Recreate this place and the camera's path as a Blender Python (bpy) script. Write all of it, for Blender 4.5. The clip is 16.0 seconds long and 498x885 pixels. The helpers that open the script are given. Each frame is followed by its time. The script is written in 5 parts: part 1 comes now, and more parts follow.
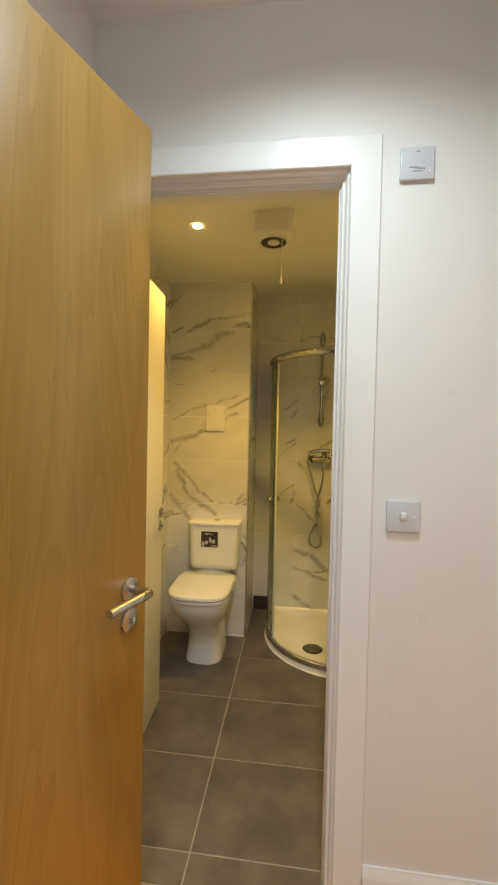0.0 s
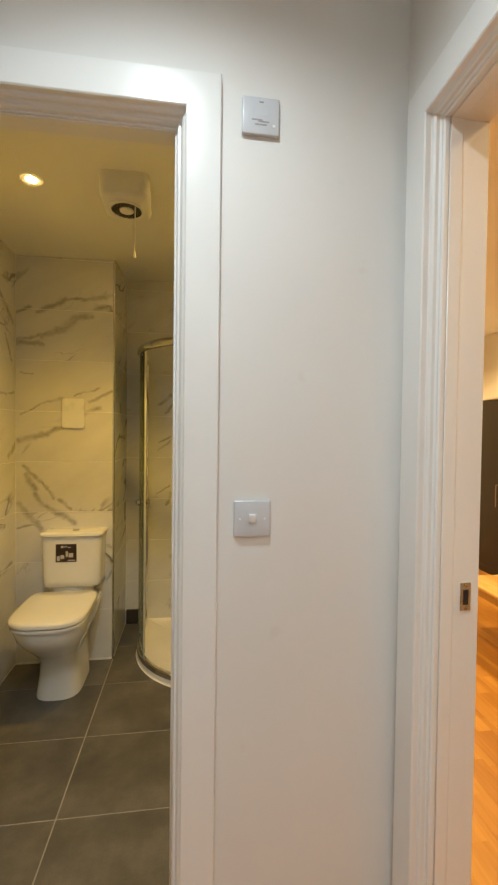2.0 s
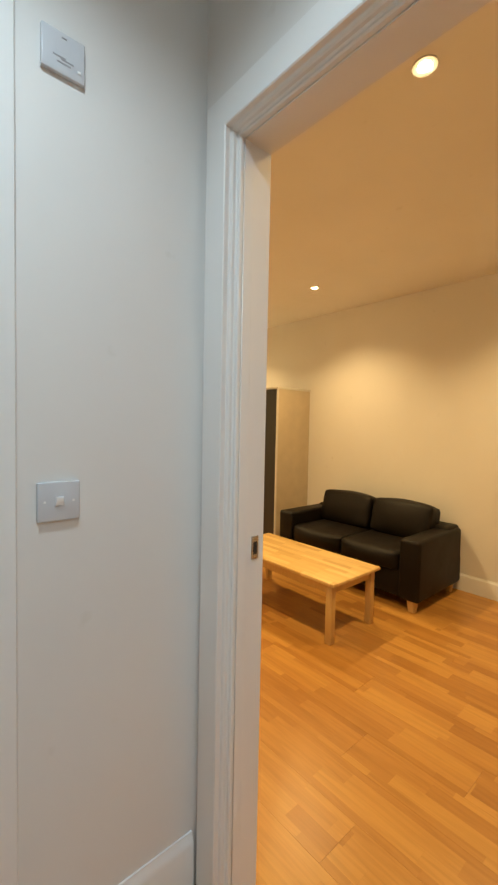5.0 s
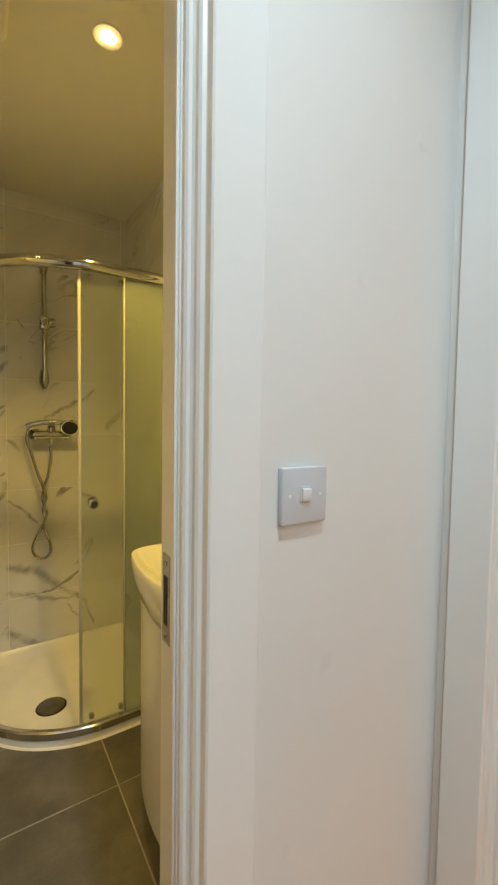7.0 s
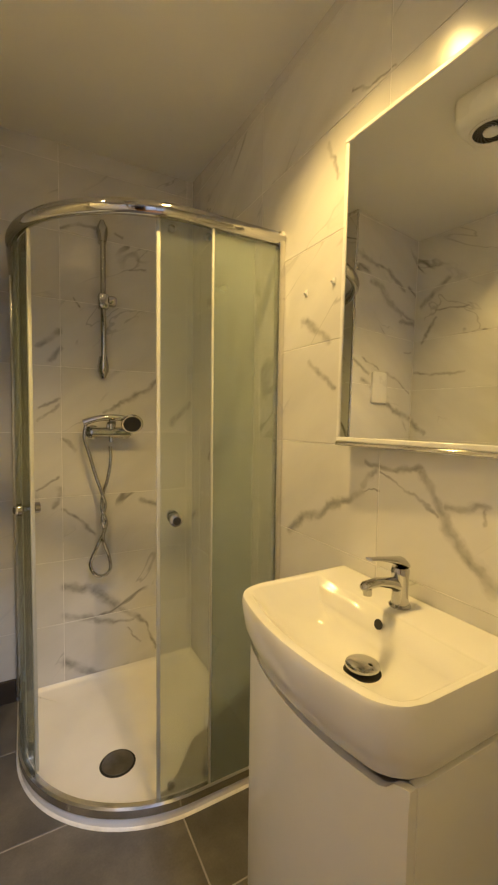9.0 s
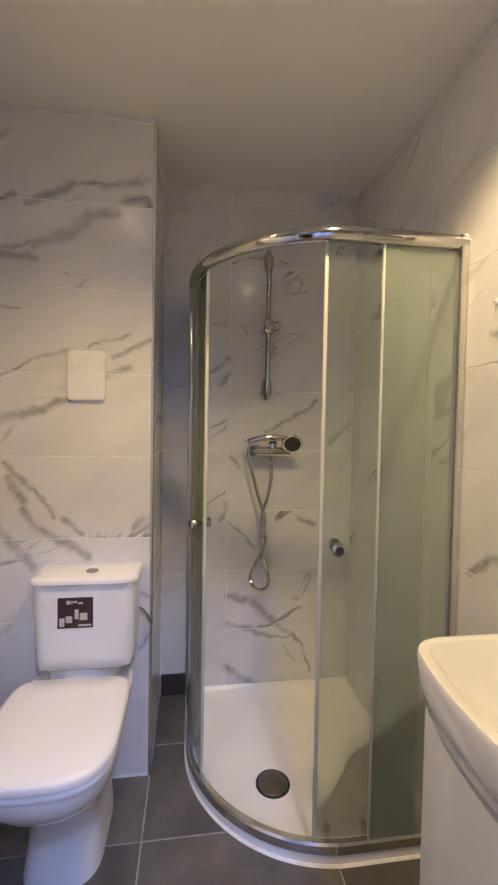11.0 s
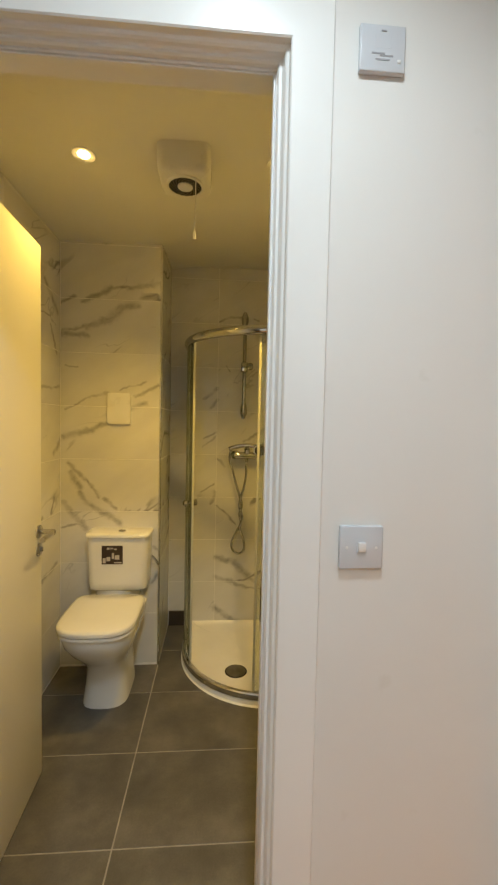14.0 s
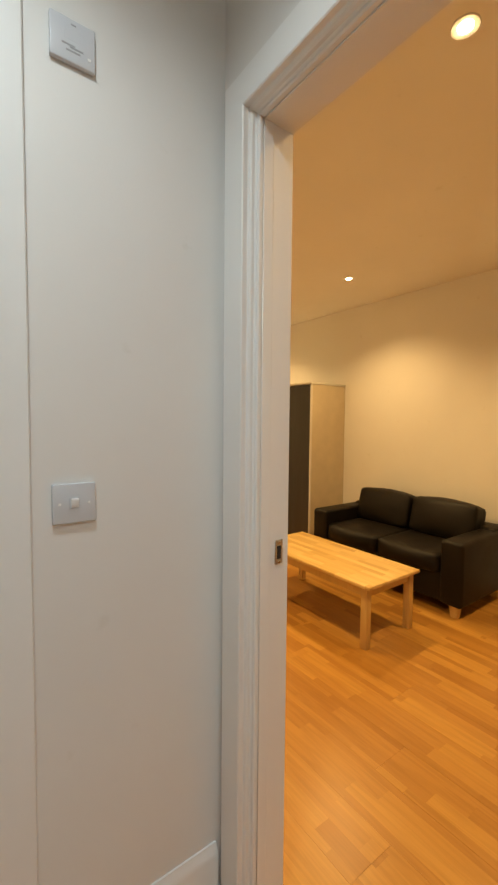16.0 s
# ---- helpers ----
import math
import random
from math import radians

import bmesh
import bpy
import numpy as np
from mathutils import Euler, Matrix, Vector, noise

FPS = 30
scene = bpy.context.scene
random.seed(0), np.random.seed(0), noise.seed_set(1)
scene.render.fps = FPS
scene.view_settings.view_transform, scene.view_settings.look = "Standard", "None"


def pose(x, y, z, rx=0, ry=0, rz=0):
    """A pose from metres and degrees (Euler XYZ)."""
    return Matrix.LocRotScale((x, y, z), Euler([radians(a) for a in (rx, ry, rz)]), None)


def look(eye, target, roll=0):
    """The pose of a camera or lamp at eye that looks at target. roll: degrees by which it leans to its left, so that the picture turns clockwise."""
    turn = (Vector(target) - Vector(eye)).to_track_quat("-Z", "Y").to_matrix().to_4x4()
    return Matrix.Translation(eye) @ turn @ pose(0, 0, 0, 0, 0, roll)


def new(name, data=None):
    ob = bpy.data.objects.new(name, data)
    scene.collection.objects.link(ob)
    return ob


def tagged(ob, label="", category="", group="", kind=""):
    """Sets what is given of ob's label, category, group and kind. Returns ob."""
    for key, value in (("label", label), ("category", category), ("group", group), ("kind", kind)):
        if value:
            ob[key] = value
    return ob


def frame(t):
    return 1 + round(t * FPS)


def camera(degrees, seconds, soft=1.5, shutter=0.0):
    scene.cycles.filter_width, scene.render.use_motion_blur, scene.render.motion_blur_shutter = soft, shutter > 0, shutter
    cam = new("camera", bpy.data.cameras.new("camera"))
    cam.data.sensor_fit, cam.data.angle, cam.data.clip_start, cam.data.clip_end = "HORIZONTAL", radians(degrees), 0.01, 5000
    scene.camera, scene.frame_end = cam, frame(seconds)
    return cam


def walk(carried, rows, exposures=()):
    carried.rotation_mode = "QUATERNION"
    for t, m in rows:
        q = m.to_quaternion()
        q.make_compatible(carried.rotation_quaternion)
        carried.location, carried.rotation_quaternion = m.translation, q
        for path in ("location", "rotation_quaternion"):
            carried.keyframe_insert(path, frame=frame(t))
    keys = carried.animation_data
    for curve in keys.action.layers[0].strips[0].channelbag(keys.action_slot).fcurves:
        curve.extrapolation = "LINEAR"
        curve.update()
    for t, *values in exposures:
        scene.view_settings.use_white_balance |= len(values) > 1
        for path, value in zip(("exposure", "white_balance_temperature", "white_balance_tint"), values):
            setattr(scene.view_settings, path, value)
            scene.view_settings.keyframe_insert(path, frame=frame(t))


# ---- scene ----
cam = camera(62.8, 16.0, soft=2.3)
PATH = [
    (0, (-0.252, -1.174, 1.416), (-0.486, 0.811, 1.364), 1.2),
    (0.5, (-0.254, -1.092, 1.397), (-0.45, 0.898, 1.366), 1.5),
    (1, (-0.212, -1.039, 1.389), (-0.344, 0.957, 1.359), 1.3),
    (1.5, (-0.139, -1.0, 1.39), (-0.109, 0.999, 1.359), 1.1),
    (2, (-0.099, -0.982, 1.397), (0.172, 0.999, 1.353), 0.7),
    (2.5, (-0.075, -0.984, 1.416), (0.433, 0.95, 1.362), 0.6),
    (3, (-0.065, -1.029, 1.424), (0.677, 0.827, 1.376), 0.6),
    (3.5, (-0.072, -1.062, 1.43), (0.884, 0.694, 1.379), 0.6),
    (3.7, (-0.082, -1.067, 1.427), (0.953, 0.644, 1.379), 0.6),
    (6, (-0.331, -0.755, 1.316), (1.021, 0.715, 1.212), 1.4),
    (6.5, (-0.347, -0.621, 1.303), (0.879, 0.956, 1.207), 1.0),
    (7, (-0.365, -0.477, 1.3), (0.73, 1.193, 1.202), 0.9),
    (7.5, (-0.389, -0.319, 1.292), (0.676, 1.371, 1.192), 0.9),
    (8, (-0.39, -0.179, 1.305), (0.653, 1.524, 1.191), 0.6),
    (8.5, (-0.392, -0.083, 1.297), (0.63, 1.632, 1.181), 0.6),
    (9, (-0.402, -0.003, 1.281), (0.561, 1.747, 1.171), 0.7),
    (9.5, (-0.415, 0.055, 1.299), (0.413, 1.872, 1.194), 0.8),
    (10, (-0.432, 0.109, 1.31), (0.242, 1.989, 1.207), 1.0),
    (10.2, (-0.449, 0.117, 1.308), (0.166, 2.018, 1.22), 1.1),
    (12.3, (-0.35, -0.294, 1.398), (-0.522, 1.697, 1.326), 1.0),
    (12.5, (-0.333, -0.359, 1.412), (-0.507, 1.632, 1.33), 1.2),
    (13, (-0.274, -0.555, 1.427), (-0.445, 1.436, 1.345), 1.1),
    (13.5, (-0.276, -0.707, 1.44), (-0.342, 1.29, 1.349), 1.2),
    (14, (-0.246, -0.797, 1.434), (-0.094, 1.195, 1.342), 1.2),
    (14.5, (-0.221, -0.858, 1.425), (0.217, 1.091, 1.324), 0.9),
    (15, (-0.194, -0.907, 1.411), (0.514, 0.96, 1.301), 0.6),
    (15.5, (-0.179, -0.926, 1.388), (0.786, 0.823, 1.283), 0.6),
    (16, (-0.164, -0.942, 1.372), (1.006, 0.677, 1.268), 0.5),
]
walk(cam, [(t, look(eye, target, roll)) for t, eye, target, roll in PATH],
     exposures=[(0, 0.16, 6700, 12), (1.0, 0.12, 6700, 11), (2.0, 0.0, 6750, 12), (3.0, -0.16, 6850, 11), (3.7, -0.22, 6600, 10), (6.0, -0.22, 6000, 7), (7.0, 0.16, 6150, 7), (7.5, 0.16, 6250, 9), (8.0, 0.05, 6600, 10),
                (8.5, 0.12, 6400, 13), (9.0, 0.29, 5100, 28), (9.5, 0.26, 4600, 42), (10.2, 0.34, 4400, 42), (12.3, 0.38, 4250, 41), (12.6, 0.34, 4250, 41), (13.0, -0.06, 4700, 24),
                (13.5, 0.10, 6050, 12), (14.0, 0.06, 6500, 11), (15.0, 0.0, 6800, 11), (16.0, -0.32, 6850, 11)])

# ---------- light ----------
world = bpy.data.worlds.new("world")
scene.world = world
world.use_nodes = True
world.node_tree.nodes["Background"].inputs[0].default_value = (0.5, 0.5, 0.55, 1)
world.node_tree.nodes["Background"].inputs[1].default_value = 0.0


def spot(name, x, y, z, watts, color, angle=110, size=0.05, blend=0.6):
    """The light of a ceiling downlight, pointing down."""
    d = bpy.data.lights.new(name, "SPOT")
    d.energy, d.color, d.shadow_soft_size = watts, color, size
    d.spot_size, d.spot_blend = radians(angle), blend
    ob = new(name, d)
    ob.location = (x, y, z)
    return ob


WARM_LIVING = (1.0, 0.665, 0.275)
WARM_BATH = (1.0, 0.62, 0.112)
COOL_HALL = (0.75, 0.89, 0.945)
BATH_SPOTS = ((-0.766, 0.822, 2.412), (-0.032, 0.837, 2.428))
# Known: (1.17, -0.24), (2.65, 1.49); the other four are unseen, added for light.
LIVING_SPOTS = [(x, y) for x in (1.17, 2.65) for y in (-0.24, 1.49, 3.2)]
# Near lamp inferred from the plates' shadows; far one unseen, added as fill.
HALL_SPOTS = ((-0.20, -0.58), (-0.20, -1.90))

for (x, y, z), watts in zip(BATH_SPOTS, (26, 48)):
    spot("bath_spot", x, y, z - 0.012, watts, WARM_BATH, 116, 0.03, 0.70)
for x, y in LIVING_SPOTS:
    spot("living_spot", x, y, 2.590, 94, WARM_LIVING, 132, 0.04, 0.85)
for (x, y), watts in zip(HALL_SPOTS, (49, 72)):
    spot("hall_spot", x, y, 2.600, watts, COOL_HALL, 152, 0.035, 0.85)


# ---------- materials ----------
def nodes_of(name):
    m = bpy.data.materials.new(name)
    m.use_nodes = True
    t = m.node_tree
    return m, t, t.nodes["Principled BSDF"]


def nd(t, kind, **inputs):
    n = t.nodes.new(kind)
    for k, v in inputs.items():
        if k[0] == "i" and k[1:].isdigit():
            n.inputs[int(k[1:])].default_value = v
        elif k == "operation":
            n.operation = v
        else:
            n.inputs[k].default_value = v
    return n


def ramp(t, stops, mode="LINEAR"):
    n = t.nodes.new("ShaderNodeValToRGB")
    n.color_ramp.interpolation = mode
    e = n.color_ramp.elements
    while len(e) < len(stops):
        e.new(0.5)
    for el, (p, c) in zip(e, stops):
        el.position = p
        el.color = (*c, 1) if len(c) == 3 else c
    return n


def maths(t, op, a, b=None):
    n = t.nodes.new("ShaderNodeMath")
    n.operation = op
    for k, v in enumerate((a, b)):
        if v is None:
            continue
        if isinstance(v, (int, float)):
            n.inputs[k].default_value = v
        else:
            t.links.new(v, n.inputs[k])
    return n.outputs[0]


def mix(t, kind, fac, a, b):
    n = t.nodes.new("ShaderNodeMix")
    n.data_type, n.blend_type = "RGBA", kind
    for sock, v in ((n.inputs[0], fac), (n.inputs[6], a), (n.inputs[7], b)):
        if isinstance(v, (int, float)):
            sock.default_value = v
        elif isinstance(v, tuple):
            sock.default_value = (*v, 1)
        else:
            t.links.new(v, sock)
    return n.outputs[2]


def bumped(t, b, height, strength, distance):
    n = nd(t, "ShaderNodeBump", Strength=strength, Distance=distance)
    t.links.new(height, n.inputs["Height"])
    t.links.new(n.outputs[0], b.inputs["Normal"])


def surface(name, color, rough, metal=0.0, vary=0.08, scale=6.0, fine=120.0, bump=0.15, dist=0.0006, coat=0.0, rvary=0.08):
    """Paint, metal, plastic or ceramic: colour and gloss vary at two scales, with a fine relief."""
    m, t, b = nodes_of(name)
    co = t.nodes.new("ShaderNodeTexCoord").outputs["Object"]
    n1, n2 = nd(t, "ShaderNodeTexNoise", Scale=scale, Detail=4.0), nd(t, "ShaderNodeTexNoise", Scale=fine, Detail=3.0)
    for n in (n1, n2):
        t.links.new(co, n.inputs["Vector"])
    low = tuple(max(0, c * (1 - vary)) for c in color)
    high = tuple(min(1, c * (1 + vary)) for c in color)
    r = ramp(t, [(0.3, low), (0.7, high)])
    t.links.new(n1.outputs[0], r.inputs[0])
    t.links.new(r.outputs[0], b.inputs["Base Color"])
    rr = maths(t, "MULTIPLY_ADD", n1.outputs[0], rvary * 2)
    rr.node.inputs[2].default_value = rough - rvary
    t.links.new(rr, b.inputs["Roughness"])
    b.inputs["Metallic"].default_value = metal
    b.inputs["Coat Weight"].default_value = coat
    bumped(t, b, n2.outputs[0], bump, dist)
    return m


def plaster(name, color):
    """Emulsion on plaster: roller stipple, faint waviness and a few scuffs."""
    m, t, b = nodes_of(name)
    co = t.nodes.new("ShaderNodeTexCoord").outputs["Object"]
    n1, n2, n3 = nd(t, "ShaderNodeTexNoise", Scale=1.7, Detail=3.0), nd(t, "ShaderNodeTexNoise", Scale=260.0, Detail=2.0), nd(t, "ShaderNodeTexNoise", Scale=14.0, Detail=6.0)
    for n in (n1, n2, n3):
        t.links.new(co, n.inputs["Vector"])
    r = ramp(t, [(0.25, tuple(c * 0.95 for c in color)), (0.75, color)])
    t.links.new(n1.outputs[0], r.inputs[0])
    s = ramp(t, [(0.68, (1, 1, 1)), (0.80, (0.93, 0.92, 0.90))])
    t.links.new(n3.outputs[0], s.inputs[0])
    t.links.new(mix(t, "MULTIPLY", 1.0, r.outputs[0], s.outputs[0]), b.inputs["Base Color"])
    b.inputs["Roughness"].default_value = 0.62
    h = maths(t, "ADD", maths(t, "MULTIPLY", n2.outputs[0], 0.3), n1.outputs[0])
    bumped(t, b, h, 0.22, 0.0025)
    return m


def main_veins(t, veins, along):
    """The boldest veins of one wall: tapering strokes (from, to, half width) on the wall's plane, with wandering edges."""
    pos = t.nodes.new("ShaderNodeNewGeometry").outputs["Position"]
    sep = t.nodes.new("ShaderNodeSeparateXYZ")
    t.links.new(pos, sep.inputs[0])
    flat = nd(t, "ShaderNodeCombineXYZ")
    t.links.new(sep.outputs["XY".index(along)], flat.inputs[0])
    t.links.new(sep.outputs[2], flat.inputs[1])
    p = flat.outputs[0]
    for scale, size in ((9.0, 0.050), (30.0, 0.022), (90.0, 0.006)):
        n = nd(t, "ShaderNodeTexNoise", Scale=scale, Detail=3.0)
        t.links.new(flat.outputs[0], n.inputs["Vector"])
        c = nd(t, "ShaderNodeVectorMath", operation="SUBTRACT")
        c.inputs[1].default_value = (0.5, 0.5, 0.5)
        t.links.new(n.outputs["Color"], c.inputs[0])
        k = nd(t, "ShaderNodeVectorMath", operation="MULTIPLY")
        k.inputs[1].default_value = (size, size, 0.0)
        t.links.new(c.outputs[0], k.inputs[0])
        q = nd(t, "ShaderNodeVectorMath", operation="ADD")
        t.links.new(p, q.inputs[0])
        t.links.new(k.outputs[0], q.inputs[1])
        p = q.outputs[0]
    least = None
    for u0, z0, u1, z1, w in veins:
        d = Vector((u1 - u0, z1 - z0, 0))
        rel = nd(t, "ShaderNodeVectorMath", operation="SUBTRACT")
        rel.inputs[1].default_value = (u0, z0, 0)
        t.links.new(p, rel.inputs[0])
        dot = nd(t, "ShaderNodeVectorMath", operation="DOT_PRODUCT")
        dot.inputs[1].default_value = d / d.length_squared
        t.links.new(rel.outputs[0], dot.inputs[0])
        f = maths(t, "ADD", dot.outputs["Value"], 0.0)
        f.node.use_clamp = True
        run = nd(t, "ShaderNodeVectorMath", operation="SCALE")
        run.inputs[0].default_value = d
        t.links.new(f, run.inputs["Scale"])
        dist = nd(t, "ShaderNodeVectorMath", operation="DISTANCE")
        t.links.new(rel.outputs[0], dist.inputs[0])
        t.links.new(run.outputs[0], dist.inputs[1])
        r = maths(t, "DIVIDE", dist.outputs["Value"], w * 1.9)
        least = r if least is None else maths(t, "MINIMUM", least, r)
    g = lambda v: (v, v, v)  # noqa: E731
    out = ramp(t, [(0.0, g(0.78)), (0.22, g(0.66)), (0.48, g(0.48)), (0.62, g(0.24)), (1.0, g(0.0))])
    t.links.new(least, out.inputs[0])
    fade = nd(t, "ShaderNodeTexNoise", Scale=13.0, Detail=3.0)
    t.links.new(flat.outputs[0], fade.inputs["Vector"])
    fr = ramp(t, [(0.34, g(0.45)), (0.58, g(1.12))])
    t.links.new(fade.outputs[0], fr.inputs[0])
    return maths(t, "MULTIPLY", out.outputs[0], fr.outputs[0])


def marble_tile(name, rough=0.20, veins=(), along="X"):
    """Glazed white tile printed with grey diagonal veins; each tile shows its own piece of the print."""
    m, t, b = nodes_of(name)
    co = t.nodes.new("ShaderNodeTexCoord").outputs["Object"]
    rnd = t.nodes.new("ShaderNodeObjectInfo").outputs["Random"]
    off = nd(t, "ShaderNodeCombineXYZ")
    t.links.new(maths(t, "MULTIPLY", rnd, 37.0), off.inputs[0])
    t.links.new(maths(t, "MULTIPLY", rnd, 91.0), off.inputs[1])
    t.links.new(maths(t, "MULTIPLY", rnd, 53.0), off.inputs[2])
    mp = nd(t, "ShaderNodeMapping")
    mp.inputs["Rotation"].default_value = (0, radians(34), 0)
    t.links.new(co, mp.inputs[0])
    mp2 = nd(t, "ShaderNodeMapping")
    mp2.inputs["Scale"].default_value = (0.75, 1.0, 2.0)
    t.links.new(mp.outputs[0], mp2.inputs[0])
    add = nd(t, "ShaderNodeVectorMath", operation="ADD")
    t.links.new(mp2.outputs[0], add.inputs[0])
    t.links.new(off.outputs[0], add.inputs[1])

    def vein(scale, width, distort):
        n = nd(t, "ShaderNodeTexNoise", Scale=scale, Detail=4.0, Roughness=0.52, Distortion=distort)
        t.links.new(add.outputs[0], n.inputs["Vector"])
        d = maths(t, "ABSOLUTE", maths(t, "SUBTRACT", n.outputs[0], 0.5))
        g = lambda v: (v, v, v)  # noqa: E731
        r = ramp(t, [(0.0, g(0.85)), (width * 0.45, g(0.55)), (width * 0.8, g(0.45)), (width, g(0.0))])
        t.links.new(d, r.inputs[0])
        return r.outputs[0]
    mask = nd(t, "ShaderNodeTexNoise", Scale=1.9, Detail=2.0)
    t.links.new(add.outputs[0], mask.inputs["Vector"])
    lo = 0.48 if not veins else 0.58
    mr = ramp(t, [(lo, (0, 0, 0)), (lo + 0.07, (1, 1, 1))])
    t.links.new(mask.outputs[0], mr.inputs[0])
    mt = ramp(t, [(lo - 0.06, (0, 0, 0)), (lo + 0.02, (1, 1, 1))])
    t.links.new(mask.outputs[0], mt.inputs[0])
    grain = nd(t, "ShaderNodeTexNoise", Scale=22.0, Detail=5.0)
    t.links.new(add.outputs[0], grain.inputs["Vector"])
    soft = maths(t, "ADD", maths(t, "MULTIPLY", grain.outputs[0], 1.1), 0.35)
    broad = maths(t, "MULTIPLY", maths(t, "MULTIPLY", vein(1.35, 0.014, 0.3), mr.outputs[0]), soft)
    thin = maths(t, "MULTIPLY", maths(t, "MULTIPLY", vein(1.7, 0.0055, 0.5), mt.outputs[0]), 0.6)
    if veins:
        main = main_veins(t, veins, along)
        broad = maths(t, "MAXIMUM", broad, maths(t, "MULTIPLY", main, maths(t, "ADD", maths(t, "MULTIPLY", grain.outputs[0], 0.7), 0.30)))
    base = nd(t, "ShaderNodeTexNoise", Scale=3.0, Detail=4.0)
    t.links.new(add.outputs[0], base.inputs["Vector"])
    br = ramp(t, [(0.3, (0.66, 0.655, 0.64)), (0.7, (0.77, 0.765, 0.75))])
    t.links.new(base.outputs[0], br.inputs[0])
    c = mix(t, "MIX", maths(t, "MINIMUM", maths(t, "MULTIPLY", broad, 1.3), 0.95), br.outputs[0], (0.24, 0.235, 0.235))
    c = mix(t, "MIX", thin, c, (0.30, 0.30, 0.31))
    t.links.new(c, b.inputs["Base Color"])
    b.inputs["Roughness"].default_value = rough
    bumped(t, b, base.outputs[0], 0.05, 0.002)
    return m


def stone_tile(name):
    """Matt dark grey porcelain floor tile with a cloudy concrete look."""
    m, t, b = nodes_of(name)
    co = t.nodes.new("ShaderNodeTexCoord").outputs["Object"]
    rnd = t.nodes.new("ShaderNodeObjectInfo").outputs["Random"]
    off = nd(t, "ShaderNodeVectorMath", operation="ADD")
    t.links.new(co, off.inputs[0])
    cmb = nd(t, "ShaderNodeCombineXYZ")
    t.links.new(maths(t, "MULTIPLY", rnd, 40.0), cmb.inputs[0])
    t.links.new(maths(t, "MULTIPLY", rnd, 71.0), cmb.inputs[1])
    t.links.new(cmb.outputs[0], off.inputs[1])
    n1, n2 = nd(t, "ShaderNodeTexNoise", Scale=4.5, Detail=6.0, Roughness=0.6), nd(t, "ShaderNodeTexNoise", Scale=150.0, Detail=3.0)
    for n in (n1, n2):
        t.links.new(off.outputs[0], n.inputs["Vector"])
    r = ramp(t, [(0.32, (0.082, 0.078, 0.072)), (0.50, (0.118, 0.111, 0.10)), (0.68, (0.175, 0.162, 0.143))])
    t.links.new(n1.outputs[0], r.inputs[0])
    s = ramp(t, [(0.3, (0.92, 0.92, 0.92)), (0.7, (1.06, 1.06, 1.06))])
    t.links.new(n2.outputs[0], s.inputs[0])
    t.links.new(mix(t, "MULTIPLY", 1.0, r.outputs[0], s.outputs[0]), b.inputs["Base Color"])
    rr = maths(t, "MULTIPLY_ADD", n1.outputs[0], 0.25)
    rr.node.inputs[2].default_value = 0.30
    t.links.new(rr, b.inputs["Roughness"])
    bumped(t, b, n2.outputs[0], 0.12, 0.001)
    return m


def wood(name, light, dark, along="Z", rough=0.38, grain=1.0, coat=0.0, figure=0.6):
    """Veneer or solid timber with cathedral figure and fine pores along one axis."""
    m, t, b = nodes_of(name)
    co = t.nodes.new("ShaderNodeTexCoord").outputs["Object"]
    mp = nd(t, "ShaderNodeMapping")
    s = [7.0, 7.0, 7.0]
    s["XYZ".index(along)] = 0.55
    mp.inputs["Scale"].default_value = s
    t.links.new(co, mp.inputs[0])
    n1 = nd(t, "ShaderNodeTexNoise", Scale=0.9 * grain, Detail=5.0, Distortion=1.0)
    t.links.new(mp.outputs[0], n1.inputs["Vector"])
    mp2 = nd(t, "ShaderNodeMapping")
    s2 = [260.0, 260.0, 260.0]
    s2["XYZ".index(along)] = 7.0
    mp2.inputs["Scale"].default_value = s2
    t.links.new(co, mp2.inputs[0])
    n2 = nd(t, "ShaderNodeTexNoise", Scale=1.0, Detail=2.0)
    t.links.new(mp2.outputs[0], n2.inputs["Vector"])
    rings = maths(t, "FRACT", maths(t, "MULTIPLY", n1.outputs[0], 9.0))
    f = maths(t, "ADD", maths(t, "MULTIPLY", rings, 0.28 * figure), maths(t, "ADD", maths(t, "MULTIPLY", n1.outputs[0], 0.5), maths(t, "MULTIPLY", n2.outputs[0], 0.25)))
    r = ramp(t, [(0.25, dark), (0.75, light)])
    t.links.new(f, r.inputs[0])
    t.links.new(r.outputs[0], b.inputs["Base Color"])
    b.inputs["Roughness"].default_value = rough
    b.inputs["Coat Weight"].default_value = coat
    b.inputs["Coat Roughness"].default_value = 0.2
    bumped(t, b, n2.outputs[0], 0.1, 0.0005)
    return m


